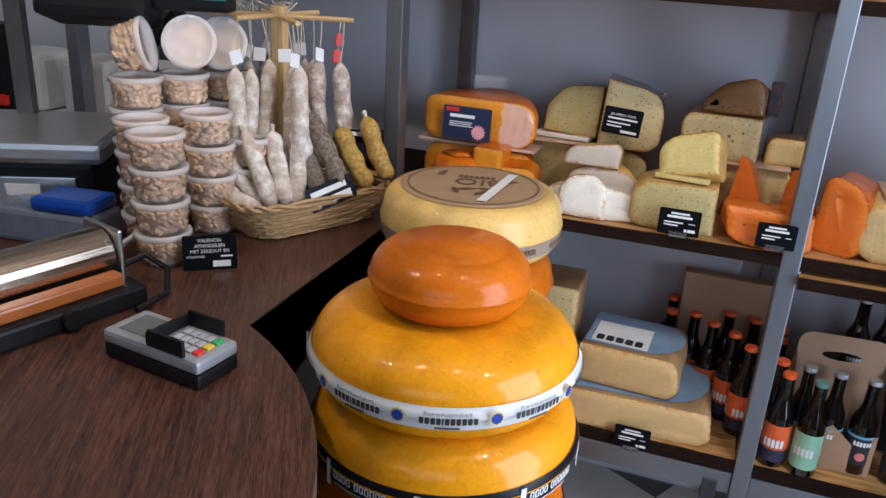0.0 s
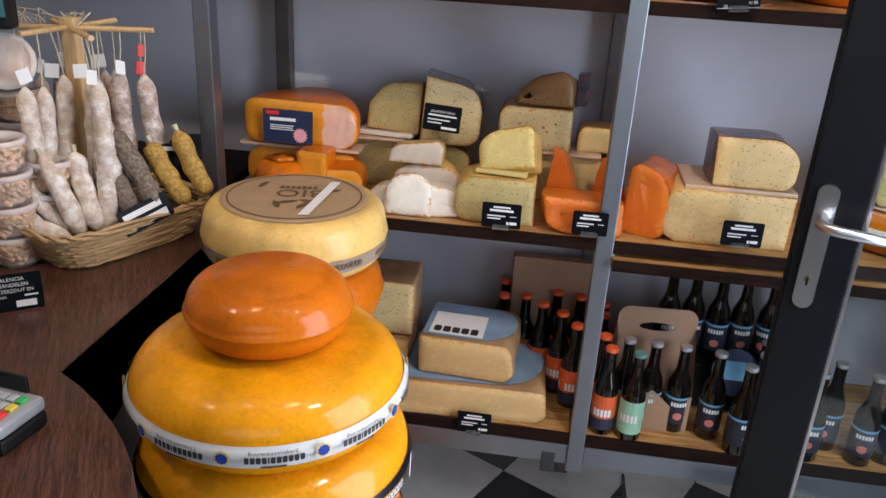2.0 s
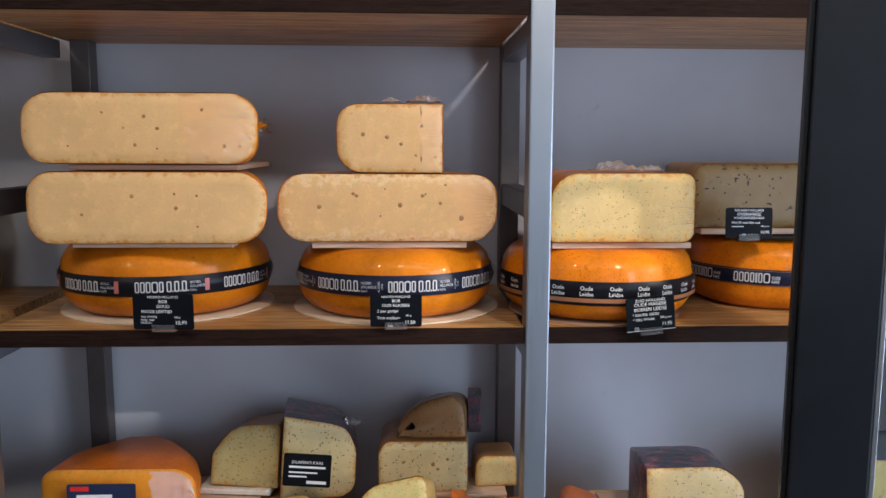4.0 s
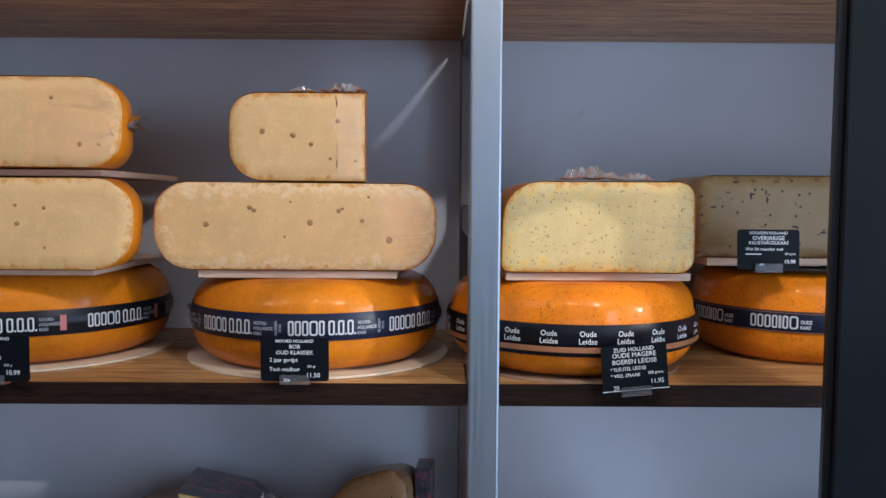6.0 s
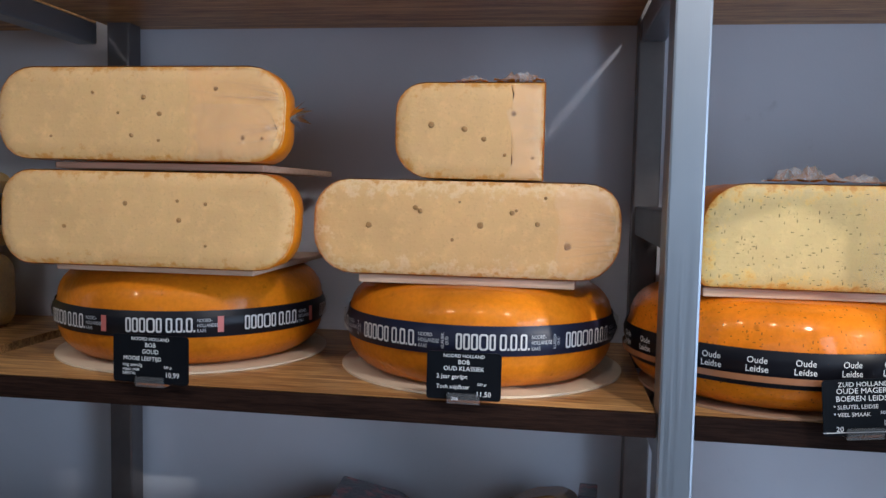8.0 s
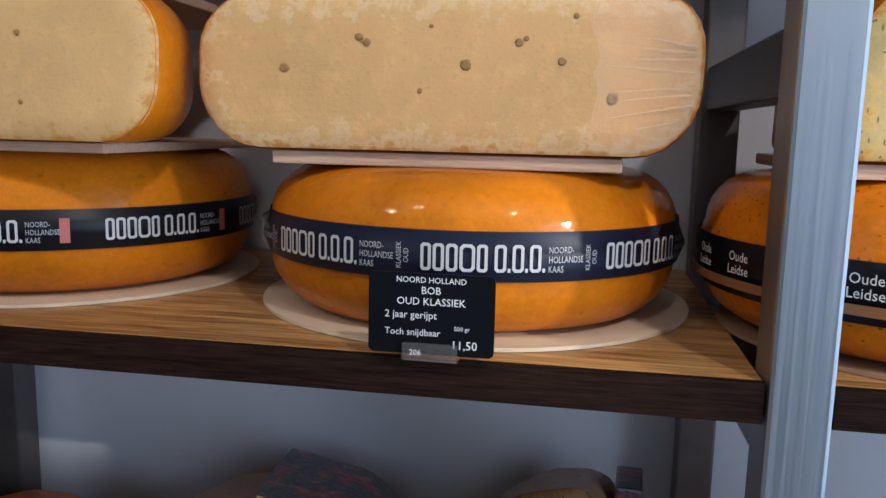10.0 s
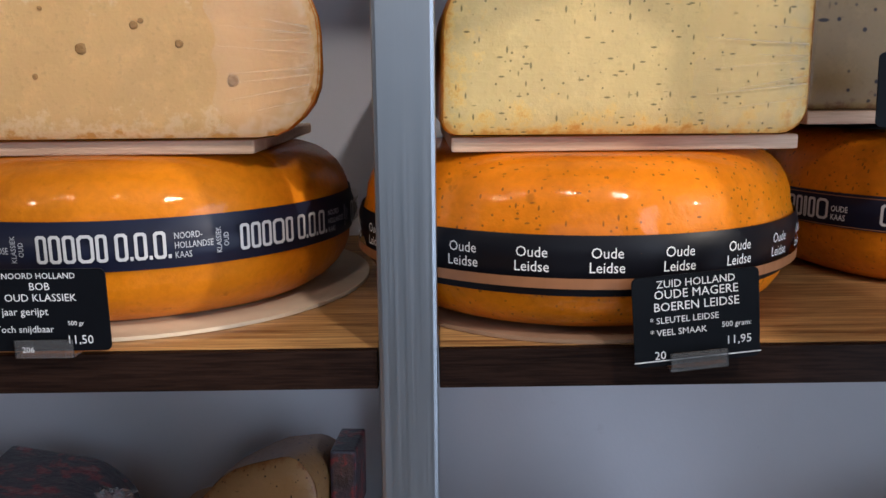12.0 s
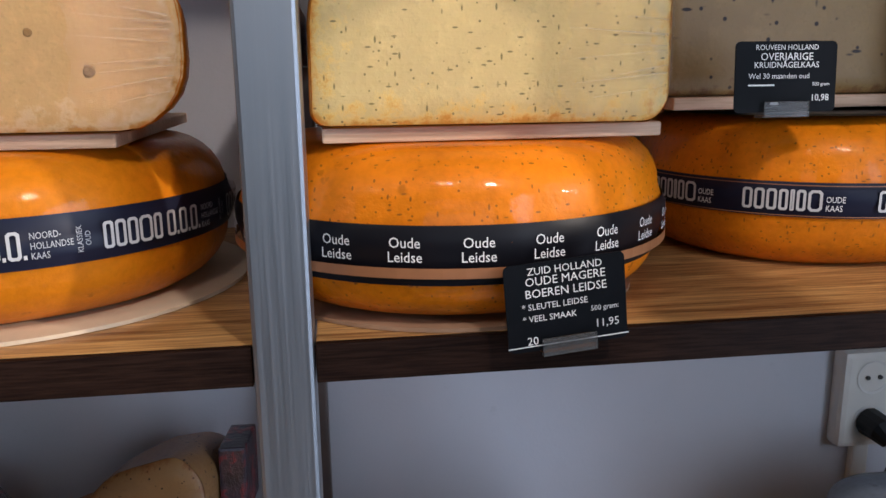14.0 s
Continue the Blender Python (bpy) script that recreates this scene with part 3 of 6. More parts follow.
def write_farm(band, R, z0, z1, rz):
    for i in range(-3, 4):
        b, s, s2 = bmesh.new(), bmesh.new(), bmesh.new()
        pl = on_drum(R, z0, -112 + i * 36)
        add_letters(b, "Boerenkaasmakerij", 0.0085, lambda x, y: pl(x, y + 0.026), "CENTER", 0.95)
        mark_parts(band, M_INK, [0.0058] * 4 + [0.002] + [0.0058] * 6, 0.0095, 0.0015, lambda x, y: pl(x, y + 0.0135), -0.036)
        add_rect(b, -0.016, 0.016, 0.007, 0.010, pl, 2)
        ps = on_drum(R, z0, -112 + 18 + i * 36)
        for bmx, r, up in ((s2, 0.0115, 0.0), (s, 0.0085, 0.0006)):
            pq = on_drum(R + up, z0, -112 + 18 + i * 36)
            bmx.faces.new([bmx.verts.new(pq(r * math.cos(t * math.pi / 10) * (1 if t % 2 else 0.85), 0.02 + r * math.sin(t * math.pi / 10) * (1 if t % 2 else 0.85))) for t in range(20)])
        part("lettering", b, M_INK, band)
        part("seal_ring", s2, M_YSEAL, band)
        part("seal", s, M_BLUESEAL, band)


def write_mulder(band, R, z0, z1, rz):
    for i in range(-2, 3):
        a, b = bmesh.new(), bmesh.new()
        pl = on_drum(R, z0, -80 + i * 40.7)
        x = 0.012
        for w in [0.0072] * 4 + [0.004] + [0.0072] * 6:
            if w > 0.005:
                name_shape(band, M_PAPER, x, w, 0.0125, 0.002, lambda x, y: pl(x, y + 0.019))
            x += w + 0.0016
        add_rect(b, 0.014, 0.090, 0.0115, 0.0135, pl, 6)
        add_rect(a, -0.0045, 0.0045, 0.0015, z1 - z0 - 0.0015, pl)
        part("tab", a, M_PAPER, band)
        part("small_print", b, M_GREYPRINT, band)


def write_hoeve(band, R, z0, z1, rz):
    for i in range(-1, 2):
        a, b, o = bmesh.new(), bmesh.new(), bmesh.new()
        pl = on_drum(R, z0, -83 + i * 118)
        for j in range(5):
            name_shape(band, M_INK, -0.0475 + j * 0.0093, 0.0078, 0.0145, 0.0019, lambda x, y: pl(x, y + 0.0135))
        add_letters(b, "goud", 0.019, lambda x, y: pl(x + 0.004, y + 0.013), "LEFT")
        pr = on_drum(R, z0, -41 + i * 118)
        add_letters(a, "ROBUUST & ROMIG", 0.0125, lambda x, y: pr(x, y + 0.0145))
        for da in (-69, 43):
            pd = on_drum(R, z0, -41 + i * 118 + da)
            o.faces.new([o.verts.new(pd(0.006 * math.cos(t * math.pi / 4), 0.019 + 0.006 * math.sin(t * math.pi / 4))) for t in range(8)])
        part("lettering", a, M_INK, band)
        part("grey_lettering", b, M_GREYPRINT, band)
        part("sun_mark", o, M_ORMARK, band)


# cheese holes as shallow discs on the cut face, not sunk into it
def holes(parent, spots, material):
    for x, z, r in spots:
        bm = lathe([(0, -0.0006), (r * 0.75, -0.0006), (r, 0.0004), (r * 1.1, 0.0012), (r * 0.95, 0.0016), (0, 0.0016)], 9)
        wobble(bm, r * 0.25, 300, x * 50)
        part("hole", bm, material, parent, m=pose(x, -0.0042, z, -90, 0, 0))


# the shade inside the holes is put into this darker brown
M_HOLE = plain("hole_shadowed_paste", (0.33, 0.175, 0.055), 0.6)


def cut_cheese(x, y, z, R, h, a0, a1, rind_m, paste_m, label, rz=0.0, c=None, tilt=(0, 0), spots=(), film=False, name="cut_cheese", group=""):
    """Part of a wheel between two angles, with its cut faces."""
    c = c or 0.36 * h
    w = thing(name, pose(x, y, z, tilt[0], tilt[1], rz), label, "cheese", group)
    prof = round_profile(R, h, c, 0.003)
    bm = lathe(prof, 36, a0, a1)
    wobble(bm, 0.0012, 12, x * 5)
    part("rind", bm, rind_m, w, smooth=True)
    for a in (a0, a1):
        bm = bmesh.new()
        ca, sa = math.cos(radians(a)), math.sin(radians(a))
        out = 0.0015 if a == a0 else -0.0015
        pts = [(r * 0.997, q) for r, q in prof]
        bm.faces.new([bm.verts.new((r * ca + out * sa, r * sa - out * ca, q)) for r, q in pts])
        part("cut_face", bm, paste_m, w)
    if spots:
        holes(w, spots, M_HOLE)
    if film:
        film_tuft(w, R * 0.98 * math.cos(radians(a1)) if film == "end" else 0.0, 0.06, h * 0.5 if film == "end" else h)
    return w


def film_tuft(parent, x, y, z, size=0.03, seed=1):
    """Gathered film: a crumpled mound of sharp folds."""
    rnd = random.Random(seed + int(abs(x) * 1000))
    bm = bmesh.new()
    n = 12
    grid = []
    for i in range(n + 1):
        row = []
        for j in range(n + 1):
            u, v = i / n - 0.5, j / n - 0.5
            up = max(0.0, 1 - (u * u + v * v) * 4.2)
            row.append(bm.verts.new((x + u * size * 2.8 + rnd.uniform(-1, 1) * size * 0.12, y - 0.05 + v * size * 1.8 + rnd.uniform(-1, 1) * size * 0.12,
                                     z + 0.0035 + size * (0.12 + 0.62 * up) * rnd.random() ** 1.5)))
        grid.append(row)
    for i in range(n):
        for j in range(n):
            bm.faces.new((grid[i][j], grid[i + 1][j], grid[i + 1][j + 1], grid[i][j + 1]))
    part("cling_film", bm, M_FILM, parent, "crumpled cling film")


def film_end(parent, x, z, size=0.022):
    rnd = random.Random(5)
    bm = bmesh.new()
    for k in range(7):
        a = rnd.uniform(-1.2, 1.2)
        tip = (x + size * math.cos(a) * rnd.uniform(0.7, 1.3), rnd.uniform(0.01, 0.05), z + size * math.sin(a))
        bm.faces.new([bm.verts.new(p) for p in ((x - 0.002, 0.02, z - 0.006), (x - 0.002, 0.04, z + 0.006), tip)])
    part("film_twist", bm, M_FILM, parent, "twisted end of cling film")


def cut_plane(w, h, radii, slope, y):
    """The cut face: rings stepping in from the rim, with their nearness to it kept as the layer edge."""
    bm = bmesh.new()
    lay = bm.loops.layers.float_color.new("edge")
    rings, near = [], {}
    most = min(w, h) * 0.45
    for inset, e in ((0.001, 1.0), (0.008, 0.62), (0.022, 0.3), (0.04, 0.0)):
        s = min(inset, most * inset / 0.04)
        ring = []
        for px, pz in rounded_rect(w - 2 * s, h - 2 * s, [max(0.0008, r - s) for r in radii], 6):
            v = bm.verts.new((px, y + (0.0045 if e == 1.0 else 0.0), (pz + s) * (1 + slope * px / (w / 2))))
            near[v] = e
            ring.append(v)
        rings.append(ring)
    n = len(rings[0])
    for lo, hi in zip(rings, rings[1:]):
        for i in range(n):
            j = (i + 1) % n
            bm.faces.new((lo[i], lo[j], hi[j], hi[i]))
    bm.faces.new(rings[-1])
    for f in bm.faces:
        for lp in f.loops:
            e = near[lp.vert]
            lp[lay] = (e, e, e, 1)
    return bm


def block(x, y, z, w, h, d, radii, rind_m, paste_m, label, rz=0.0, tilt=(0, 0), taper=1.0, spots=(), wrap=None, curve=False, name="cheese_piece", group="", slope=0.0):
    """A cut piece: an outline pushed back from its cut face; taper narrows the far end, slope tips the top."""
    t = thing(name, pose(x, y, z, tilt[0], tilt[1], rz), label, "cheese", group)
    out = [(px, pz * (1 + slope * px / (w / 2))) for px, pz in rounded_rect(w, h, radii, 6)]
    bm = bmesh.new()
    rings = []
    if curve:
        steps = [(0.0, 0.985), (0.004, 1.0)] + [(d * math.sin(radians(a)), max(0.25, math.cos(radians(a)))) for a in (15, 30, 45, 58, 70, 78)]
    else:
        steps = [(0.0, 0.985), (0.004, 1.0), (d * 0.3, 1 + (taper - 1) * 0.3), (d * 0.6, 1 + (taper - 1) * 0.6), (d - 0.006, taper), (d, taper * 0.96)]
    for yy, s in steps:
        rings.append([bm.verts.new((px * s, yy, pz)) for px, pz in out])
    for lo, hi in zip(rings, rings[1:]):
        for i in range(len(out)):
            j = (i + 1) % len(out)
            bm.faces.new((lo[i], lo[j], hi[j], hi[i]))
    bm.faces.new(rings[-1])
    amount = 0.0016 if z > 1.3 else 0.006
    wobble(bm, amount, 22, x * 9 + z)
    part("rind", bm, rind_m, t, smooth=True)
    bm = cut_plane(w, h, radii, slope, 0.0)
    wobble(bm, amount, 22, x * 9 + z)
    for v in bm.verts:
        v.co.y -= 0.003
    part("cut_face", bm, paste_m, t, smooth=True)
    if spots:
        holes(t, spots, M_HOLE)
    if wrap:
        film_sheet(t, wrap[0], wrap[1], h, radii[2], int(abs(x) * 999))
        film_folds(t, wrap[0], wrap[1], h, int(x * 1000) % 97)
    return t


def film_sheet(parent, x0, x1, h, r, seed, material=None, rough=0.0009):
    """A loose outer layer of film over one end of a piece, puckered towards its edge."""
    rnd = random.Random(seed)
    bm = bmesh.new()
    nx, nz = 12, 10
    grid = []
    for i in range(nx + 1):
        u = i / nx
        x = x0 + (x1 - x0) * u
        pull = max(0.0, x - (x1 - r))
        cut = r - math.sqrt(max(0.0, r * r - pull * pull)) if r > 0.008 else 0.0
        lo, hi = 0.004 + cut, h - 0.004 - cut
        grid.append([bm.verts.new((x + (rnd.uniform(-0.006, 0.006) if i == 0 else 0), -0.0050 - rough * rnd.random() * (0.3 + u), lo + (hi - lo) * j / nz)) for j in range(nz + 1)])
    for i in range(nx):
        for j in range(nz):
            bm.faces.new((grid[i][j], grid[i + 1][j], grid[i + 1][j + 1], grid[i][j + 1]))
    layer = part("film_layer", bm, material or M_LAYER, parent, "loose puckered cling film", smooth=True)
    layer.visible_shadow = False


def film_folds(parent, x0, x1, h, seed):
    """Thin raised folds of stretched film running to the end of a piece."""
    rnd = random.Random(seed)
    bm = bmesh.new()
    for k in range(9):
        z0 = rnd.uniform(0.12, 0.9) * h
        xa, xb = x0 + rnd.uniform(0, 0.6) * (x1 - x0), x1 - 0.004
        z1 = z0 + (0.5 * h - z0) * 0.25 + rnd.uniform(-0.004, 0.004)
        wdt = rnd.uniform(0.0002, 0.0007)
        pts = [(xa, z0 - 0.0002), (xb, z1 - wdt), (xb, z1 + wdt), (xa, z0 + 0.0002)]
        bm.faces.new([bm.verts.new((px, -0.0056 if i in (1, 2) else -0.0048, pz)) for i, (px, pz) in enumerate(pts)])
    tagged(part("film_folds", bm, M_FOLD, parent, "stretched folds of cling film"), kind="stuff")


M_FOLD = clear("folded_film", (0.96, 0.96, 0.95), 0.12, 0.12, 0.14)


def board(x0, x1, y0, y1, z, th=0.012, label="thin beech board under a cheese", rz=0.0):
    b = part("cheese_board", box(x0, x1, y0, y1, z, z + th, 0.002), M_BOARD)
    if rz:
        cx, cy = (x0 + x1) / 2, (y0 + y1) / 2
        b.matrix_basis = ORIGIN[-1] @ pose(cx, cy, 0, 0, 0, rz) @ pose(-cx, -cy, 0)
    return tagged(b, label, "board", "boards between cheeses")


def side_band(piece, r, h, material):
    """The paper band still stuck on the round side of a cut half."""
    bm = lathe([(r + 0.0022, h * 0.36), (r + 0.0022, h * 0.64)], 14, 30, 86)
    for v in bm.verts:
        v.co.y *= 1.08
    part("band", bm, material, piece, "remnant of a dark printed band")


# ---- price cards ----
def card(x, y, z, w, h, lines, label, mt=None, rz=0.0, lean=-8.0, roll=0.0, bars=(), clip=True, number=""):
    """lines: (text, size, x, y, align) within the card, from its lower middle."""
    t = thing("price_card", pose(x, y, z, lean, roll, rz), label, "price card", "price cards")
    bm = bmesh.new()
    out = rounded_rect(w, h, [0.004] * 4, 3)
    f = [bm.verts.new((a, -0.0006, b)) for a, b in out]
    g = [bm.verts.new((a, 0.0006, b)) for a, b in out]
    bm.faces.new(f)
    bm.faces.new(g[::-1])
    for i in range(len(out)):
        j = (i + 1) % len(out)
        bm.faces.new((f[j], f[i], g[i], g[j]))
    pl = part("plate", bm, mt or M_CARD, t)
    pr = lambda a, b: (a, -0.0012, b)
    if lines or bars:
        bm = bmesh.new()
        for text, size, lx, ly, al in lines:
            kx, ky = w / 0.0968, h / 0.066
            add_letters(bm, text, size * ky, lambda a, b: pr(a + lx * kx, b + ly * ky), al, 0.98)
        for a0, a1, b0, b1 in bars:
            add_rect(bm, a0, a1, b0, b1, pr)
        part("lettering", bm, M_WHITE, pl)
    if clip:
        bm = box(-0.019, 0.019, -0.0045, -0.0022, -0.004, 0.0085, 0.0008)
        add_box(bm, -0.019, 0.019, -0.0022, 0.012, -0.004, -0.0022)
        cl = part("clip", bm, M_CLEAR, t, "clear plastic shelf clip")
        if number:
            bm = bmesh.new()
            add_letters(bm, number, 0.0055, lambda a, b: (a - 0.0095, -0.0052, b + 0.0005))
            part("number", bm, M_WHITE, cl)
    return t


def unreadable(w, h, price=True):
    rows = [(-w * 0.22, w * 0.22, h * 0.80, h * 0.87), (-w * 0.30, w * 0.30, h * 0.66, h * 0.75), (-w * 0.36, w * 0.1, h * 0.46, h * 0.51),
            (-w * 0.36, -w * 0.02, h * 0.35, h * 0.40), (w * 0.22, w * 0.38, h * 0.47, h * 0.50)]
    if price:
        rows += [(w * 0.14, w * 0.20, h * 0.16, h * 0.27), (w * 0.22, w * 0.40, h * 0.16, h * 0.27)]
    return rows


def star(parent, x, z, r, material, y=-0.0022):
    bm = bmesh.new()
    bm.faces.new([bm.verts.new((x + (r if k % 2 else r * 0.72) * math.cos(k * math.pi / 14), y, z + (r if k % 2 else r * 0.72) * math.sin(k * math.pi / 14))) for k in range(28)])
    part("starburst", bm, material, parent, "printed price starburst")


# upper shelf, middle bay
US = 1.4725
G = "wheels on the upper shelf"


def disc(x, y, z, r, label="pale cardboard disc under a cheese wheel", mt=None):
    d = part("card_disc", lathe([(0, 0), (r, 0), (r, 0.003), (0, 0.003)], 64), mt or M_DISC, m=pose(x, y, z))
    return tagged(d, label, "card disc")


disc(-0.340, 2.075, US, 0.197)
wheel(-0.342, 2.0745, US + 0.0035, 0.197, 0.127, R_GOLD, "golden gouda wheel with a black paper band and red tabs", (0.044, 0.079, M_BANDB, write_bob(False, M_TABR, 8.2, 0.0)), group=G)
board(-0.450, -0.178, 1.895, 2.2, 1.6035, 0.0085)
block(-0.3155, 1.872, 1.6125, 0.397, 0.122, 0.21, (0.045, 0.05, 0.045, 0.045), R_GOLD, P_GOUDA, "wide cut gouda half with few holes under film", curve=True,
      spots=[(-0.022, 0.081, 0.003), (0.050, 0.061, 0.003), (0.085, 0.082, 0.0022), (-0.105, 0.05, 0.003), (0.048, 0.085, 0.002), (0.085, 0.03, 0.002)])
side_band(bpy.data.objects["cheese_piece"], 0.194, 0.121, M_BANDB)
board(-0.450, -0.165, 1.895, 2.2, 1.7360, 0.009)
top1 = block(-0.322, 1.872, 1.7465, 0.386, 0.1185, 0.21, (0.045, 0.04, 0.045, 0.05), R_GOLD, P_GOUDA, "wide cut gouda half wrapped in film at one end", curve=True, wrap=(0.066, 0.19),
             spots=[(0.010, 0.079, 0.003), (0.031, 0.059, 0.003), (0.105, 0.090, 0.0025), (-0.024, 0.060, 0.002), (-0.058, 0.085, 0.002), (-0.006, 0.032, 0.003), (-0.115, 0.03, 0.002), (0.03, 0.026, 0.002), (0.14, 0.03, 0.003), (0.165, 0.03, 0.002)])
film_end(top1, 0.190, 0.062)
film_sheet(top1, 0.080, 0.186, 0.075, 0.03, 17, M_LAYER, 0.006)
disc(0.100, 2.055, US, 0.197)
wheel(0.0985, 2.042, US + 0.0035, 0.188, 0.1225, R_GOLD, "golden old gouda wheel with a navy paper band", (0.047, 0.083, M_BANDN, write_bob(True, M_TABN, 8.67, -3.0)), group=G)
board(-0.046, 0.226, 1.915, 2.2, 1.5995, 0.0105)
block(0.0878, 1.909, 1.6110, 0.384, 0.1195, 0.20, (0.05, 0.05, 0.045, 0.045), R_GOLD, P_OLD, "wide cut old gouda half with holes under cling film", curve=True, wrap=(0.115, 0.187),
      spots=[(-0.119, 0.062, 0.0035), (0.021, 0.065, 0.004), (0.128, 0.042, 0.0045), (0.091, 0.068, 0.003), (-0.060, 0.085, 0.003), (-0.054, 0.081, 0.003), (-0.013, 0.046, 0.002), (0.06, 0.081, 0.003), (0.065, 0.084, 0.002), (-0.005, 0.093, 0.0015), (0.1, 0.1, 0.002)])
topw = block(0.0915, 1.909, 1.7312, 0.185, 0.1195, 0.17, (0.045, 0.002, 0.002, 0.04), R_GOLD, P_GOUDA, "small cut gouda quarter in shiny film", taper=0.8, wrap=(0.05, 0.088),
             spots=[(-0.046, 0.067, 0.0035), (-0.005, 0.062, 0.0035), (0.019, 0.050, 0.003), (0.055, 0.081, 0.003), (0.045, 0.031, 0.002), (0.079, 0.028, 0.002)])
film_tuft(topw, 0.06, 0.08, 0.1195, 0.022, 3)
film_tuft(topw, 0.0, 0.08, 0.1195, 0.014, 4)
# upper shelf, right bay
disc(0.4745, 2.0, US, 0.158, "brown cardboard disc under the cumin cheese wheel", M_KRAFT)
wheel(0.4772, 2.0037, US + 0.0065, 0.182, 0.122, R_HERB, "orange cumin cheese wheel with a black and copper band", (0.031, 0.073, M_BANDB, write_oude), c=0.042, group=G)
board(0.369, 0.616, 1.882, 2.16, 1.6020, 0.0105, rz=1)
cum = block(0.4925, 1.874, 1.6130, 0.256, 0.120, 0.20, (0.012, 0.02, 0.022, 0.05), R_GOLD, P_CUMIN, "cut cumin cheese with crumpled film on top", rz=1, wrap=(0.048, 0.126))
film_tuft(cum, -0.005, 0.09, 0.120, 0.03, 7)
film_tuft(cum, 0.06, 0.10, 0.120, 0.018, 8)
clv = wheel(0.858, 2.098, US, 0.168, 0.135, R_HERB, "orange clove cheese wheel with a dark printed band", (0.0495, 0.0805, M_BANDN, write_sublime), c=0.045, group=G)
part("cover_foil", lathe([(0, 0.1375), (0.145, 0.1375), (0.15, 0.136)], 48), M_BLACK, clv, "black foil on top")
board(0.680, 1.02, 2.005, 2.2, 1.6130, 0.0115)
block(0.835, 2.012, 1.6250, 0.34, 0.122, 0.18, (0.006, 0.012, 0.03, 0.02), R_KRAFT, P_CLOVE, "cut brown-rinded clove cheese in film")
# upper shelf, left bay
block(-0.945, 1.92, US + 0.001, 0.485, 0.122, 0.24, (0.035, 0.03, 0.03, 0.035), R_PALE, P_YELL, "large pale cut cheese block with small holes", spots=[(0.17, 0.085, 0.003), (0.185, 0.05, 0.003), (0.15, 0.095, 0.002)])
board(-1.12, -0.76, 1.93, 2.2, 1.596, 0.012)
block(-0.945, 1.925, 1.609, 0.48, 0.125, 0.24, (0.035, 0.02, 0.03, 0.035), R_PALE, P_YELL, "large pale cut cheese block with film on top", spots=[(0.06, 0.075, 0.005), (0.195, 0.035, 0.005), (0.225, 0.04, 0.003), (0.12, 0.11, 0.003)])

CW, CH = 0.086, 0.0555
LK = [("NOORD HOLLAND", 0.0066, 0, 0.0585, "CENTER"), ("BOB", 0.0085, 0, 0.0495, "CENTER"), ("OUD KLASSIEK", 0.0085, 0, 0.0405, "CENTER"),
      ("2 jaar gerijpt", 0.0085, -0.0355, 0.0295, "LEFT"), ("500 gr", 0.005, 0.030, 0.021, "RIGHT"), ("Toch snijdbaar", 0.0078, -0.0355, 0.0155, "LEFT"), ("11,50", 0.0098, 0.036, 0.006, "RIGHT")]
LG = [("NOORD HOLLAND", 0.0066, 0, 0.0585, "CENTER"), ("BOB", 0.0085, 0, 0.0495, "CENTER"), ("GOUD", 0.0085, 0, 0.0405, "CENTER"), ("MOOIE LEEFTIJD", 0.0080, -0.035, 0.031, "LEFT"),
      ("nog smeuïg", 0.0066, -0.036, 0.0225, "LEFT"), ("maar met", 0.0066, -0.036, 0.0165, "LEFT"), ("KRISTAL", 0.0055, -0.036, 0.011, "LEFT"), ("500 gr", 0.005, 0.028, 0.0215, "RIGHT"), ("10,99", 0.0098, 0.037, 0.0095, "RIGHT")]
LL = [("ZUID HOLLAND", 0.0078, 0, 0.0575, "CENTER"), ("OUDE MAGERE", 0.0090, 0, 0.0495, "CENTER"), ("BOEREN LEIDSE", 0.0090, 0, 0.0405, "CENTER"), ("* SLEUTEL LEIDSE", 0.0066, -0.036, 0.0315, "LEFT"),
      ("* VEEL SMAAK", 0.0066, -0.036, 0.0225, "LEFT"), ("500 gram:", 0.0055, 0.042, 0.0245, "RIGHT"), ("11,95", 0.0088, 0.042, 0.0115, "RIGHT"), ("20", 0.0088, -0.029, 0.005, "CENTER")]
LO = [("ROUVEEN HOLLAND", 0.0068, 0, 0.058, "CENTER"), ("OVERJARIGE", 0.0098, 0, 0.0485, "CENTER"), ("KRUIDNAGELKAAS", 0.0078, 0, 0.0415, "CENTER"), ("Wel 30 maanden oud", 0.0072, -0.036, 0.0315, "LEFT"),
      ("500 gram", 0.0048, 0.042, 0.0245, "RIGHT"), ("10,98", 0.0088, 0.042, 0.0105, "RIGHT")]
card(0.102, RACK_Y - 0.005, 1.4785, CW, CH, LK, "black old gouda price card with white lettering on the shelf edge", lean=0, number="206")
card(-0.280, RACK_Y - 0.005, 1.4765, 0.100, 0.059, LG, "black gouda price card with white lettering on the shelf edge", lean=0, rz=-3)
card(0.531, RACK_Y - 0.016, 1.4690, 0.083, 0.0605, LL, "black cumin cheese price card hanging askew on the shelf edge", lean=0, roll=-5, rz=2, bars=[(-0.042, 0.042, 0.0032, 0.0040)])
card(0.738, 1.925, 1.6145, CW, CH, LO, "black clove cheese price card leaning on its wheel", lean=-4, bars=[(-0.032, -0.01, 0.0208, 0.022), (-0.013, -0.006, 0.006, 0.008)])
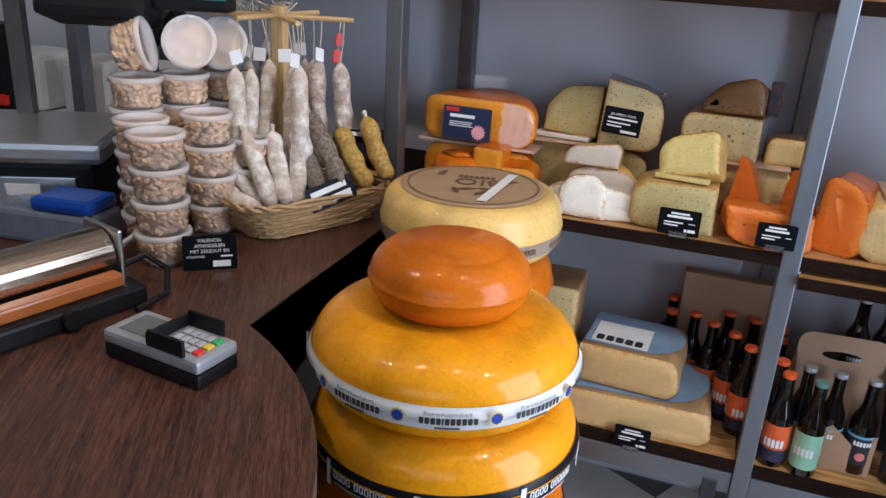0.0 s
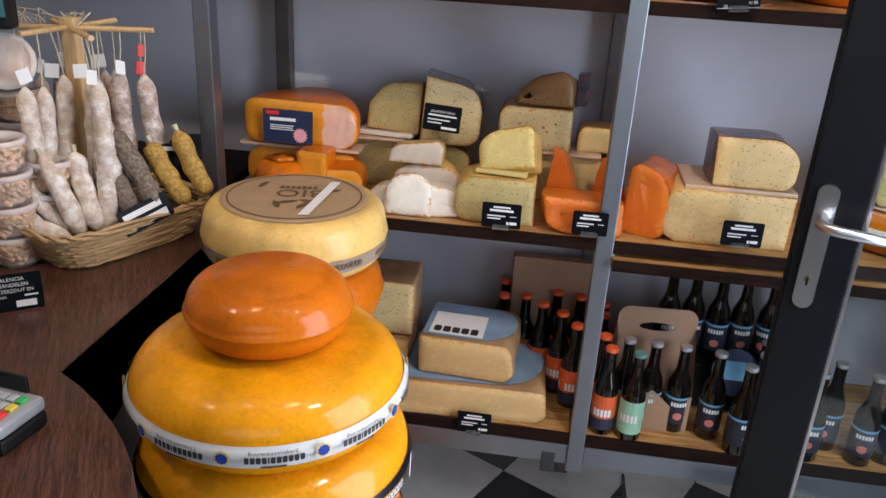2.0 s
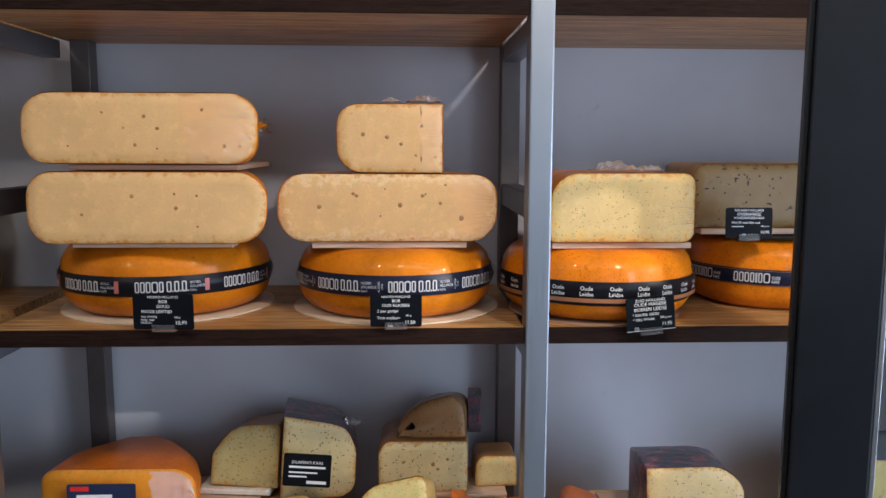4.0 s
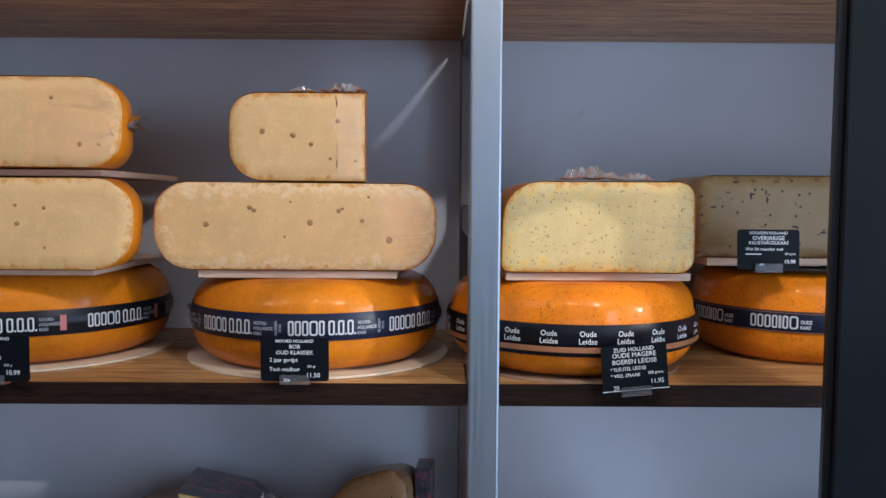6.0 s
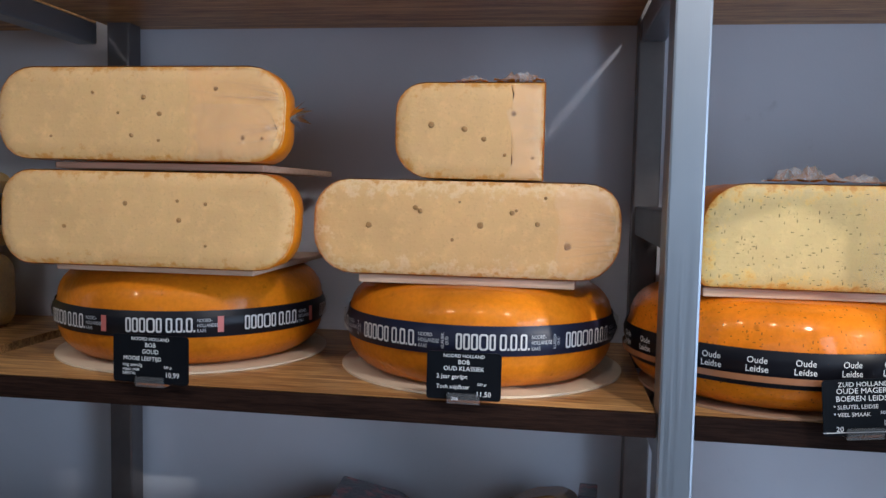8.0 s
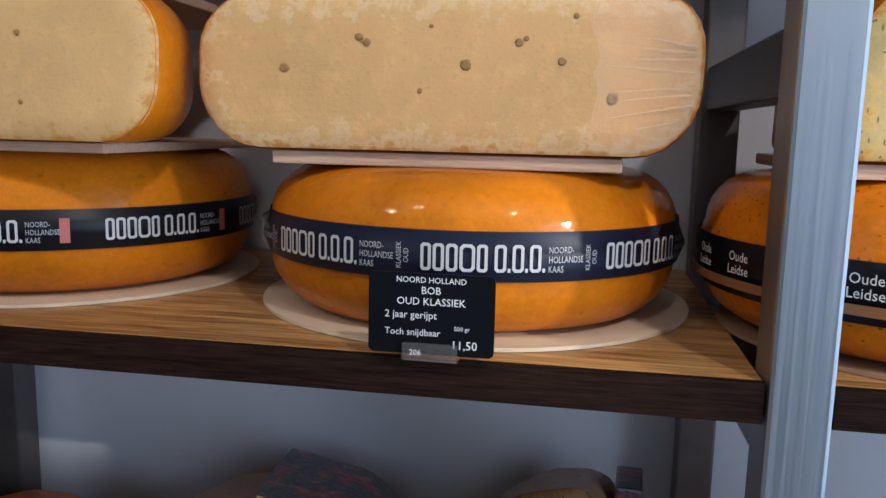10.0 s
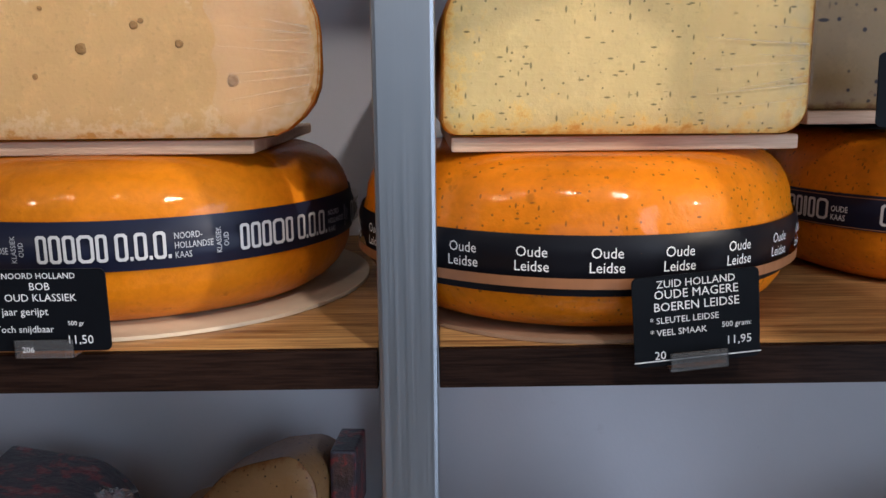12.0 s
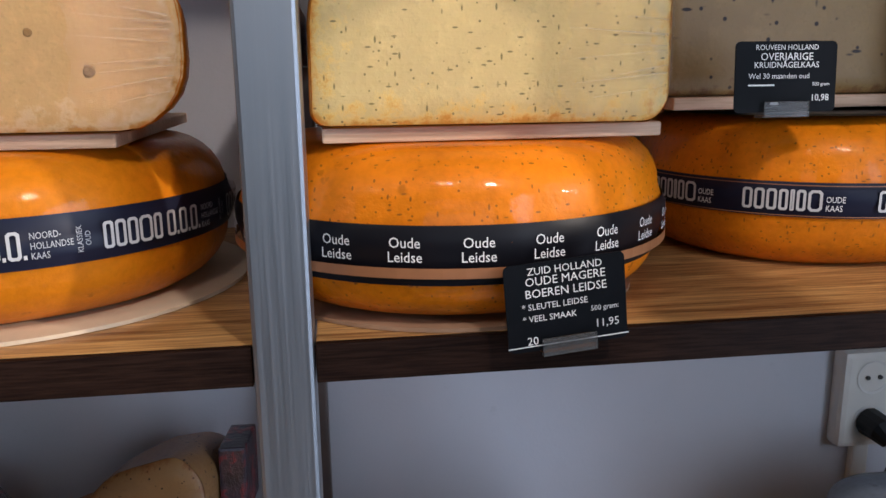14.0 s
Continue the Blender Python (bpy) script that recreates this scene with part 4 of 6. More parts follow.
red = card(-0.868, 1.850, US + 0.001, 0.125, 0.082, [], "red price sign with a white starburst", M_REDCARD, lean=-6, bars=[(-0.05, 0.0, 0.045, 0.052), (-0.05, 0.005, 0.03, 0.033)], clip=False)
star(red, 0.032, 0.024, 0.022, M_WHITE)

# ---- middle shelf ----
MS = 0.9205
RND = random.Random(7)
H = "cut cheeses on the middle shelf"
ORIGIN.append(Matrix.Translation((0.012, 0, 0.025)))
block(-0.437, 1.985, MS, 0.29, 0.104, 0.16, (0.035, 0.035, 0.03, 0.045), R_ORANGE, P_ORANGE, "orange cheese half under film", curve=True, group=H)
board(-0.595, -0.285, 1.975, 2.17, 1.027, 0.008)
oran = block(-0.437, 1.978, 1.0365, 0.292, 0.112, 0.17, (0.03, 0.035, 0.04, 0.03), R_ORANGE, P_ORANGE, "orange cheese half, one end wrapped in wrinkled film", wrap=(0.07, 0.14), curve=True, group=H)
film_sheet(oran, 0.062, 0.143, 0.112, 0.04, 31, M_CRUMPLE, 0.006)
sund = card(-0.460, 1.952, 1.046, 0.126, 0.083, [], "navy price sign with red tab and pink starburst", M_NAVY, lean=-3, clip=False, bars=[(-0.045, 0.02, 0.055, 0.063), (-0.045, 0.015, 0.043, 0.045), (-0.045, 0.012, 0.038, 0.040), (-0.045, 0.015, 0.033, 0.035)])
star(sund, 0.032, 0.022, 0.02, plain("pink_print", (0.75, 0.35, 0.38), 0.5))
bm = bmesh.new()
add_rect(bm, -0.056, -0.022, 0.070, 0.079, lambda a, b: (a, -0.0016, b))
part("red_tab", bm, M_REDCARD, sund)
bm = lathe(round_profile(0.062, 0.10, 0.045), 28)
wobble(bm, 0.009, 40)
tagged(part("wrapped_cheese", bm, R_ORANGE, m=pose(-0.467, 1.91, MS), smooth=True), "small orange cheese in shiny wrinkled film", "cheese", H)
block(-0.385, 1.90, MS, 0.075, 0.125, 0.07, (0.004, 0.004, 0.006, 0.01), R_ORANGE, P_ORANGE, "upright orange cheese wedge", rz=-4, group=H)
block(-0.310, 1.905, MS, 0.10, 0.085, 0.08, (0.01, 0.03, 0.03, 0.01), R_ORANGE, P_ORANGE, "rounded orange cheese wedge", rz=6, group=H)
# herb cheeses at the back
block(-0.185, 2.07, MS, 0.33, 0.128, 0.14, (0.03, 0.03, 0.05, 0.05), R_BROWN, P_HERB, "herb cheese half at the back of the shelf", curve=True, group=H)
board(-0.345, -0.19, 2.04, 2.16, 1.049, 0.006, rz=4)
block(-0.240, 2.06, 1.056, 0.150, 0.012, 0.10, (0.003, 0.003, 0.004, 0.004), P_WHITE, P_WHITE, "thin pale cheese slice on a board", rz=-8, group=H)
block(-0.222, 2.065, 1.070, 0.140, 0.122, 0.13, (0.004, 0.004, 0.012, 0.075), R_BROWN, P_HERB, "herb cheese wedge leaning back on a slice", rz=-6, tilt=(-8, 3), slope=0.10, group=H)
pw = block(-0.072, 2.045, 1.051, 0.150, 0.158, 0.14, (0.004, 0.045, 0.06, 0.003), R_FOIL, P_JALAP, "pepper cheese wedge stood upright in navy and red foil", tilt=(-4, 4), rz=5, slope=-0.07, group=H)
film_tuft(pw, 0.05, 0.12, 0.135, 0.022, 11)
block(0.185, 2.07, MS, 0.26, 0.128, 0.13, (0.01, 0.01, 0.02, 0.02), R_BROWN, P_CUMIN, "speckled cheese half at the back", group=H)
board(0.05, 0.31, 2.05, 2.17, 1.049, 0.006)
block(0.140, 2.06, 1.056, 0.182, 0.108, 0.13, (0.014, 0.012, 0.006, 0.035), R_BROWN, P_JALAP, "pepper cheese block on a board", spots=[(0.02, 0.06, 0.004), (0.05, 0.07, 0.003), (-0.04, 0.065, 0.003), (0.0, 0.03, 0.003), (0.03, 0.05, 0.003)], group=H)
block(0.155, 2.068, 1.166, 0.142, 0.078, 0.12, (0.004, 0.004, 0.035, 0.075), P_SPOT, P_SPOT, "brown spotted cheese wedge on top of the block", rz=-8, tilt=(-12, -4), slope=0.10, group=H)
pb = thing("foil_pack", pose(0.247, 2.10, 1.166, -4, 0, -4), "narrow purple foil pack beside the brown wedge", "pack")
part("pack", box(-0.014, 0.014, 0.0, 0.07, 0.0, 0.078, 0.003), R_FOIL, pb)
block(0.290, 2.085, 1.056, 0.085, 0.062, 0.08, (0.004, 0.004, 0.006, 0.02), R_BROWN, P_CUMIN, "small speckled cheese wedge", group=H)
# goat cheeses in front
block(-0.105, 1.945, MS, 0.185, 0.105, 0.085, (0.03, 0.03, 0.06, 0.06), R_PALE, P_GREYW, "greyish goat cheese half", curve=True, group=H)
block(-0.135, 1.935, 1.028, 0.128, 0.052, 0.08, (0.004, 0.004, 0.018, 0.03), R_PALE, P_GREYW, "pinkish goat cheese wedge on top", rz=3, tilt=(-10, 0), slope=0.1, group=H)
block(-0.195, 1.885, MS, 0.10, 0.068, 0.055, (0.003, 0.003, 0.012, 0.045), P_WHITE, P_WHITE, "white goat cheese wedge", rz=-8, tilt=(-8, 0), group=H)
block(-0.138, 1.858, MS, 0.108, 0.104, 0.04, (0.003, 0.003, 0.04, 0.05), P_WHITE, P_WHITE, "tall white goat cheese wedge", rz=4, tilt=(-12, 2), slope=-0.04, group=H)
block(-0.062, 1.872, MS, 0.110, 0.072, 0.06, (0.003, 0.003, 0.04, 0.012), P_WHITE, P_WHITE, "low white goat cheese wedge", rz=6, tilt=(-8, 0), slope=-0.12, group=H)
# nettle cheese and its wedge
block(0.065, 1.868, MS, 0.185, 0.112, 0.11, (0.035, 0.004, 0.006, 0.045), R_PALE, P_HERB, "green herb cheese block under film", rz=2, group=H)
block(0.075, 1.880, 1.034, 0.12, 0.014, 0.09, (0.003, 0.003, 0.004, 0.004), P_GREEN, P_GREEN, "thin yellow cheese slice under a wedge", rz=-6, group=H)
block(0.090, 1.885, 1.050, 0.135, 0.098, 0.08, (0.004, 0.006, 0.025, 0.045), R_PALE, P_GREEN, "yellow nettle cheese wedge leaning on the block", rz=-8, tilt=(-24, -10), slope=0.06, group=H)
# orange wedges
block(0.272, 1.852, MS, 0.185, 0.084, 0.09, (0.055, 0.02, 0.004, 0.008), R_RED, P_RED, "deep orange cheese wedge in film", rz=5, tilt=(-4, 0), slope=-0.06, group=H)
for cx, w, h, rz, tl in ((0.226, 0.085, 0.178, -20, -7), (0.345, 0.085, 0.165, 30, 5)):
    t = thing("cheese_piece", pose(cx, 1.955, MS, -6, tl, rz), "pointed deep orange cheese wedge stood on end", "cheese", H)
    b2 = bmesh.new()
    side = []
    for k in range(13):
        u = k / 12
        side.append((-w * 0.5 + w * 0.30 * u ** 2, h * u))
    arc = [(w * (0.5 - 0.62 * u + 0.10 * math.sin(math.pi * u)), h * u) for u in [1 - k / 10 for k in range(11)]]
    pts = [(x, 0, z) for x, z in side + arc[1:]]
    f = [b2.verts.new(p) for p in pts]
    g = [b2.verts.new((x * 0.75, 0.055, z * 0.9)) for x, y, z in pts]
    b2.faces.new(f)
    b2.faces.new(g[::-1])
    n = len(pts)
    for i in range(n):
        b2.faces.new((f[(i + 1) % n], f[i], g[i], g[(i + 1) % n]))
    bmesh.ops.recalc_face_normals(b2, faces=b2.faces[:])
    wobble(b2, 0.004, 30, cx * 9)
    part("body", b2, P_RED, t)
block(0.408, 1.885, MS, 0.105, 0.165, 0.14, (0.006, 0.03, 0.075, 0.02), R_RED, P_RED, "large deep orange cheese quarter in film", rz=-22, tilt=(-5, 2), group=H)
# right bay
block(0.593, 1.875, MS, 0.286, 0.128, 0.20, (0.04, 0.003, 0.003, 0.045), R_PALE, P_FARM, "cut farmhouse cheese half, pale with dark specks", rz=1, group=H)
board(0.49, 0.735, 1.878, 2.05, 1.0495, 0.009)
block(0.636, 1.885, 1.0595, 0.182, 0.112, 0.12, (0.004, 0.035, 0.06, 0.003), R_FOIL, P_FARM, "pale cheese wedge with dark waxed rind on a board", tilt=(-2, 0), group=H)
wheel(1.03, 2.03, MS, 0.165, 0.105, R_GOLD, "golden cheese wheel with a pale band", (0.03, 0.065, M_BANDW, None), group=H)
disc(1.03, 2.03, 1.0275, 0.15)
block(1.03, 1.93, 1.032, 0.24, 0.13, 0.16, (0.02, 0.02, 0.03, 0.04), R_GREY, P_HERB, "herb cheese half in film on a wheel", group=H)
card(1.02, RACK_Y - 0.005, 0.925, 0.088, 0.058, [], "black price card with small white print", lean=0, bars=unreadable(0.088, 0.058))
card(0.087, RACK_Y - 0.005, 0.929, 0.090, 0.060, [], "black price card for herb cheese with small print", lean=0, bars=unreadable(0.09, 0.06))
card(0.288, RACK_Y - 0.007, 0.934, 0.080, 0.056, [], "black price card for the orange cheese", lean=0, bars=unreadable(0.08, 0.056, False))
card(0.620, RACK_Y - 0.005, 0.943, 0.088, 0.058, [], "black price card for farmhouse cheese with small print", lean=0, bars=unreadable(0.088, 0.058))
card(-0.088, 2.0, 1.098, 0.092, 0.064, [("JALAPENO KAAS", 0.0085, 0, 0.046, "CENTER")], "black price card on the pepper cheese", lean=-6, roll=4, clip=False, bars=[(-0.035, 0.035, 0.036, 0.040), (-0.035, 0.02, 0.026, 0.029), (-0.035, 0.0, 0.018, 0.021), (0.0, 0.038, 0.006, 0.012)])
ORIGIN.pop()
# upper shelf, far right
block(1.06, 1.93, US + 0.001, 0.28, 0.13, 0.2, (0.04, 0.03, 0.03, 0.04), R_PALE, P_WHITE, "pale cut cheese half at the end of the shelf", group=H)
block(1.05, 1.94, US + 0.132, 0.28, 0.12, 0.2, (0.03, 0.03, 0.03, 0.03), R_PALE, P_YELL, "yellow cut cheese half on top of another", group=H)

# ---- bottom shelf ----
LS = 0.4105
K = "cheeses on the bottom shelf"
M_WRAPB = plain("blue_wrapper", (0.22, 0.33, 0.45), 0.3, coat=0.4)


def farm_wedge(x, y, z, w, h, d, rz, label, mark):
    t = block(x, y, z, w, h, d, (0.006, 0.03, 0.035, 0.006), R_KRAFT, P_LOW, label, rz=rz, group=K)
    bm = bmesh.new()
    out = rounded_rect(w * 0.96, d * 0.92, [0.01, d * 0.5, d * 0.35, 0.01], 5)
    bm.faces.new([bm.verts.new((a, 0.012 + b, h + 0.0035)) for a, b in out])
    cover = part("wrapper", bm, M_WRAPB, t, "pale blue printed wrapper")
    if mark:
        bm = bmesh.new()
        add_rect(bm, -w * 0.42, w * 0.15, 0.02, d * 0.7, lambda a, b: (a, b, h + 0.0045))
        lab = part("label", bm, M_PAPER, cover, "white paper label")
        bm = bmesh.new()
        add_marks(bm, [0.019] * 5, 0.03, 0.005, lambda a, b: (a, b + 0.03, h + 0.0055), -w * 0.38)
        part("name_mark", bm, M_INK, lab)
    return t


farm_wedge(0.045, 1.845, LS, 0.42, 0.098, 0.26, 3, "large farmhouse cheese wedge in a pale blue wrapper", False)
farm_wedge(0.037, 1.87, LS + 0.104, 0.245, 0.105, 0.20, -3, "farmhouse cheese wedge with a labelled blue wrapper", True)
block(-0.21, 1.93, LS, 0.18, 0.16, 0.16, (0.01, 0.01, 0.01, 0.01), R_KRAFT, P_LOW, "brown cheese block at the back", group=K)
block(-0.19, 1.95, LS + 0.162, 0.15, 0.155, 0.14, (0.005, 0.005, 0.01, 0.01), R_KRAFT, P_JALAP, "dark-rinded cheese block on top", group=K)
block(-0.42, 1.9, LS, 0.22, 0.12, 0.2, (0.01, 0.01, 0.03, 0.03), R_KRAFT, P_LOW, "farmhouse cheese half in the shade", group=K)
card(0.075, RACK_Y - 0.005, 0.382, 0.088, 0.062, [], "small black price card with white print", lean=0, bars=unreadable(0.088, 0.062))

M_BOTTLE = plain("dark_bottle_glass", (0.006, 0.004, 0.003), 0.06, coat=0.2, var=0.1)
M_CAPO = plain("orange_cap", (0.72, 0.10, 0.02), 0.4)
M_CAPS = plain("silver_cap", (0.55, 0.56, 0.58), 0.35, 0.8)
M_CAPG = plain("green_cap", (0.10, 0.22, 0.20), 0.4)
M_LABO = plain("orange_label", (0.75, 0.13, 0.03), 0.45)
M_LABG = plain("mint_label", (0.32, 0.60, 0.42), 0.45)
M_LABD = plain("dark_label", (0.02, 0.022, 0.035), 0.45)
M_LABB = plain("sky_blue_stripe", (0.16, 0.42, 0.65), 0.45)
M_LABN = plain("dark_navy_label", (0.03, 0.03, 0.06), 0.45)
M_PINK = plain("salmon_mark", (0.65, 0.20, 0.16), 0.5)


def bottle(kind):
    """A 33 cl long-neck beer bottle."""
    label = {"o": "dark beer bottle with orange label and orange cap", "g": "dark beer bottle with mint green label",
             "b": "dark beer bottle with blue-striped label and silver cap"}[kind]
    t = thing("beer_bottle", pose(0, 0, -5), label, "bottle", "beer bottles")
    part("glass", lathe([(0, 0.0), (0.026, 0.0), (0.0305, 0.004), (0.0305, 0.125), (0.028, 0.142), (0.018, 0.166), (0.0145, 0.18), (0.0135, 0.225), (0.0148, 0.228), (0.0148, 0.236), (0, 0.238)], 20), M_BOTTLE, t, smooth=True)
    part("cap", lathe([(0.0158, 0.232), (0.0162, 0.236), (0.0145, 0.2425), (0, 0.2435)], 14), {"o": M_CAPO, "g": M_CAPG, "b": M_CAPS}[kind], t)
    R = 0.0312
    if kind == "b":
        lb = part("label", lathe([(R, 0.03), (R, 0.108)], 20), M_LABD, t, "dark label")
        part("stripe", lathe([(R + 0.0004, 0.100), (R + 0.0004, 0.106)], 20), M_LABB, lb)
        bm = bmesh.new()
        add_marks(bm, [0.0055] * 6, 0.012, 0.0016, on_drum(R + 0.0006, 0.080, -90), -0.021)
        part("name_mark", bm, M_WHITE, lb)
        bm = bmesh.new()
        pl = on_drum(R + 0.0006, 0.052, -90)
        bm.faces.new([bm.verts.new(pl(0.012 * math.cos(k * math.pi / 5), 0.011 * math.sin(k * math.pi / 5))) for k in range(10)])
        part("round_mark", bm, M_PINK, lb)
    else:
        if kind == "o":
            part("lower_label", lathe([(R, 0.018), (R, 0.05)], 20), M_LABN, t)
        lb = part("label", lathe([(R, 0.05 if kind == "o" else 0.022), (R, 0.115)], 20), M_LABO if kind == "o" else M_LABG, t, "printed label")
        bm = bmesh.new()
        for da in (-90, 30, 150):
            add_marks(bm, [0.0075] * 5, 0.022, 0.0022, on_drum(R + 0.0006, 0.056, da), -0.022)
        part("name_mark", bm, M_WHITE, lb)
    return t


proto = {k: bottle(k) for k in "ogb"}


def put(kind, spots, z=LS):
    first = True
    for x, y in spots:
        m = pose(x, y, z, 0, 0, RND.uniform(-35, 35))
        if proto[kind].location.z < -1:
            proto[kind].matrix_basis = m
        else:
            copy_thing(proto[kind], m)


put("o", [(0.398, 1.873), (0.386, 1.935), (0.314, 1.975), (0.276, 2.037), (0.2227, 2.080), (0.175, 2.120), (0.114, 2.108), (0.386, 2.055), (0.3266, 2.150), (0.262, 2.165), (0.112, 2.205), (0.178, 2.215), (0.250, 2.232), (0.39, 2.12), (0.32, 2.222)])
put("g", [(0.466, 1.862)])
put("b", [(0.446, 1.930), (0.513, 1.928), (0.584, 1.925), (0.668, 1.912), (0.730, 1.860), (0.78, 1.93), (0.83, 1.88), (0.90, 1.87), (0.88, 1.95), (0.96, 1.93), (1.03, 1.88), (1.10, 1.90), (0.80, 2.0)])
put("b", [(0.555, 2.085), (0.62, 2.10), (0.685, 2.09), (0.75, 2.10), (0.82, 2.10), (0.90, 2.11)], LS + 0.135)
cr = thing("bottle_crate", pose(0.72, 2.11, LS), "low dark crate holding beer bottles at the back", "crate")
bm = box(-0.22, 0.26, -0.075, 0.08, 0, 0.134, 0.004)
part("body", bm, M_BLACK, cr)
cap = thing("beer_mat", pose(0.735, 2.0, LS + 0.14, 68, 0, 0), "round blue and pink printed beer mat", "beer mat")
part("disc", lathe([(0, 0), (0.062, 0), (0.062, 0.003), (0, 0.003)], 28), M_NAVY, cap)
bm = bmesh.new()
add_rect(bm, -0.03, 0.04, -0.02, 0.03, lambda a, b: (a, b, 0.0042))
part("print", bm, M_LABB, cap)
# cardboard carrier
car = thing("bottle_carrier", pose(0.512, 1.972, LS, 0, 0, 3), "brown cardboard six-bottle carrier with a handle slot", "carrier")
bm = bmesh.new()
out = rounded_rect(0.20, 0.315, [0.0, 0.0, 0.03, 0.03], 5)
slot = [(0.045 * math.cos(a) if abs(math.cos(a)) > 0.5 else 0.045 * math.cos(a), 0.262 + 0.012 * math.sin(a)) for a in [k * math.pi / 8 for k in range(16)]]
for yy in (-0.0015, 0.0015):
    ov = [bm.verts.new((a, yy, b)) for a, b in out]
    sv = [bm.verts.new((a, yy, b)) for a, b in slot]
    es = [bm.edges.new((ov[i], ov[(i + 1) % len(ov)])) for i in range(len(ov))] + [bm.edges.new((sv[i], sv[(i + 1) % 16])) for i in range(16)]
    bmesh.ops.triangle_fill(bm, use_beauty=True, edges=es)
part("handle_panel", bm, M_KRAFT, car)
bm = bmesh.new()
for pts in ([(-0.1, 0), (0.1, 0), (0.1, 0.11), (0.05, 0.075), (0.0, 0.12), (-0.05, 0.08), (-0.1, 0.12)],):
    for yy in (-0.075, -0.072):
        bm.faces.new([bm.verts.new((a, yy, b)) for a, b in pts])
part("front_panel", bm, M_KRAFT, car)
for sx in (-0.1, 0.0985):
    bm = bmesh.new()
    pts = [(-0.075, 0), (0.075, 0), (0.075, 0.12), (0.0, 0.27), (-0.075, 0.11)]
    a = [bm.verts.new((sx, p, q)) for p, q in pts]
    b = [bm.verts.new((sx + 0.0015, p, q)) for p, q in pts]
    bm.faces.new(a)
    bm.faces.new(b[::-1])
    part("side_panel", bm, M_KRAFT, car)
part("base", box(-0.1, 0.1, -0.074, 0.074, 0.0, 0.002), M_KRAFT, car)
crate = thing("cardboard_box", pose(0.24, 2.19, LS, 0, 0, 0), "brown cardboard box behind the bottles", "box")
part("body", box(-0.11, 0.13, -0.015, 0.02, 0, 0.33, 0.002), M_KRAFT, crate)

# ---- stacks of whole cheeses on the floor ----
S1 = "front stack of cheese wheels"
x1, y1 = -0.182, 1.074
low = [R_YELLOW, R_GOLD, R_YELLOW, R_YELLOW]
for i, mt in enumerate(low):
    wheel(x1 + 0.012 * (i % 2), y1 + 0.004 * i, 0.001 + i * 0.1322, 0.200, 0.131, mt, "whole waxed yellow cheese low in the stack", c=0.03, group=S1)
wheel(x1 + 0.018, y1 + 0.004, 0.5305, 0.198, 0.127, R_GREY, "blue-grey waxed cheese wheel with a pale band", (0.036, 0.078, M_BANDG, write_hoeve), group=S1)
wheel(x1 + 0.004, y1, 0.6580, 0.200, 0.129, R_ORANGE, "orange waxed cheese wheel with a plum-coloured band", (0.032, 0.075, M_BANDP, write_bob(False, M_TABL, 5.75, 9, 1.42)), group=S1)
wheel(x1 + 0.006, y1, 0.7875, 0.206, 0.131, R_YELLOW, "glossy yellow cheese wheel with a dark band", (0.034, 0.078, M_BANDB, write_mulder), c=0.055, group=S1)
wheel(x1, y1, 0.9190, 0.201, 0.121, R_YELLOW, "large glossy yellow cheese wheel with a white band", (0.040, 0.074, M_BANDW, write_farm), rz=6.6, c=0.058, group=S1)
wheel(x1 - 0.003, y1 + 0.015, 1.0405, 0.120, 0.091, R_ORANGE, "small glossy orange cheese on top of the stack", c=0.044, bulge=0.003, group=S1)
S2 = "rear stack of cheese wheels"
x2, y2 = -0.300, 1.555
for i in range(6):
    wheel(x2 + 0.006 * (i % 2), y2, 0.001 + i * 0.1172, 0.166, 0.116, (R_GOLD, R_ORANGE)[i % 2], "whole cheese low in the rear stack", group=S2)
wheel(x2, y2, 0.7045, 0.166, 0.124, R_KRAFT, "kraft-coloured whole cheese low in the stack", group=S2)
wheel(x2 + 0.012, y2, 0.829, 0.170, 0.126, R_ORANGE, "orange waxed cheese wheel", group=S2)


M_SEPIA = plain("brown_print", (0.13, 0.08, 0.04), 0.6)


def write_kraft(band, R, z0, z1, rz):
    for i in range(-2, 3):
        mark_parts(band, M_SEPIA, [0.007] * 7, 0.012, 0.003, on_drum(R, z0 + 0.01, -90 + i * 36), -0.03)


bio = wheel(x2, y2, 0.9560, 0.186, 0.122, R_PALE, "pale organic cheese wheel with a printed kraft top sheet", (0.026, 0.056, M_BANDK, write_kraft), rz=12, c=0.036, group=S2)
M_SHEET = plain("kraft_print_sheet", (0.40, 0.26, 0.14), 0.6, var=0.1)
sheet = part("top_sheet", lathe([(0, 0.1262), (0.140, 0.1252), (0.146, 0.1235)], 56), M_SHEET, bio, "round kraft paper top sheet")
bm = lathe([(0.130, 0.1268), (0.133, 0.1268)], 56)
part("ring_line", bm, M_SEPIA, sheet)
bm = bmesh.new()
add_letters(bm, "BIO", 0.062, lambda a, b: (-a + 0.01, -b + 0.03, 0.1275))
part("lettering", bm, M_SEPIA, sheet)
mark_parts(sheet, M_SEPIA, [0.008] * 7, 0.018, 0.003, lambda a, b: (-a + 0.02, -b + 0.055, 0.1275), -0.02)
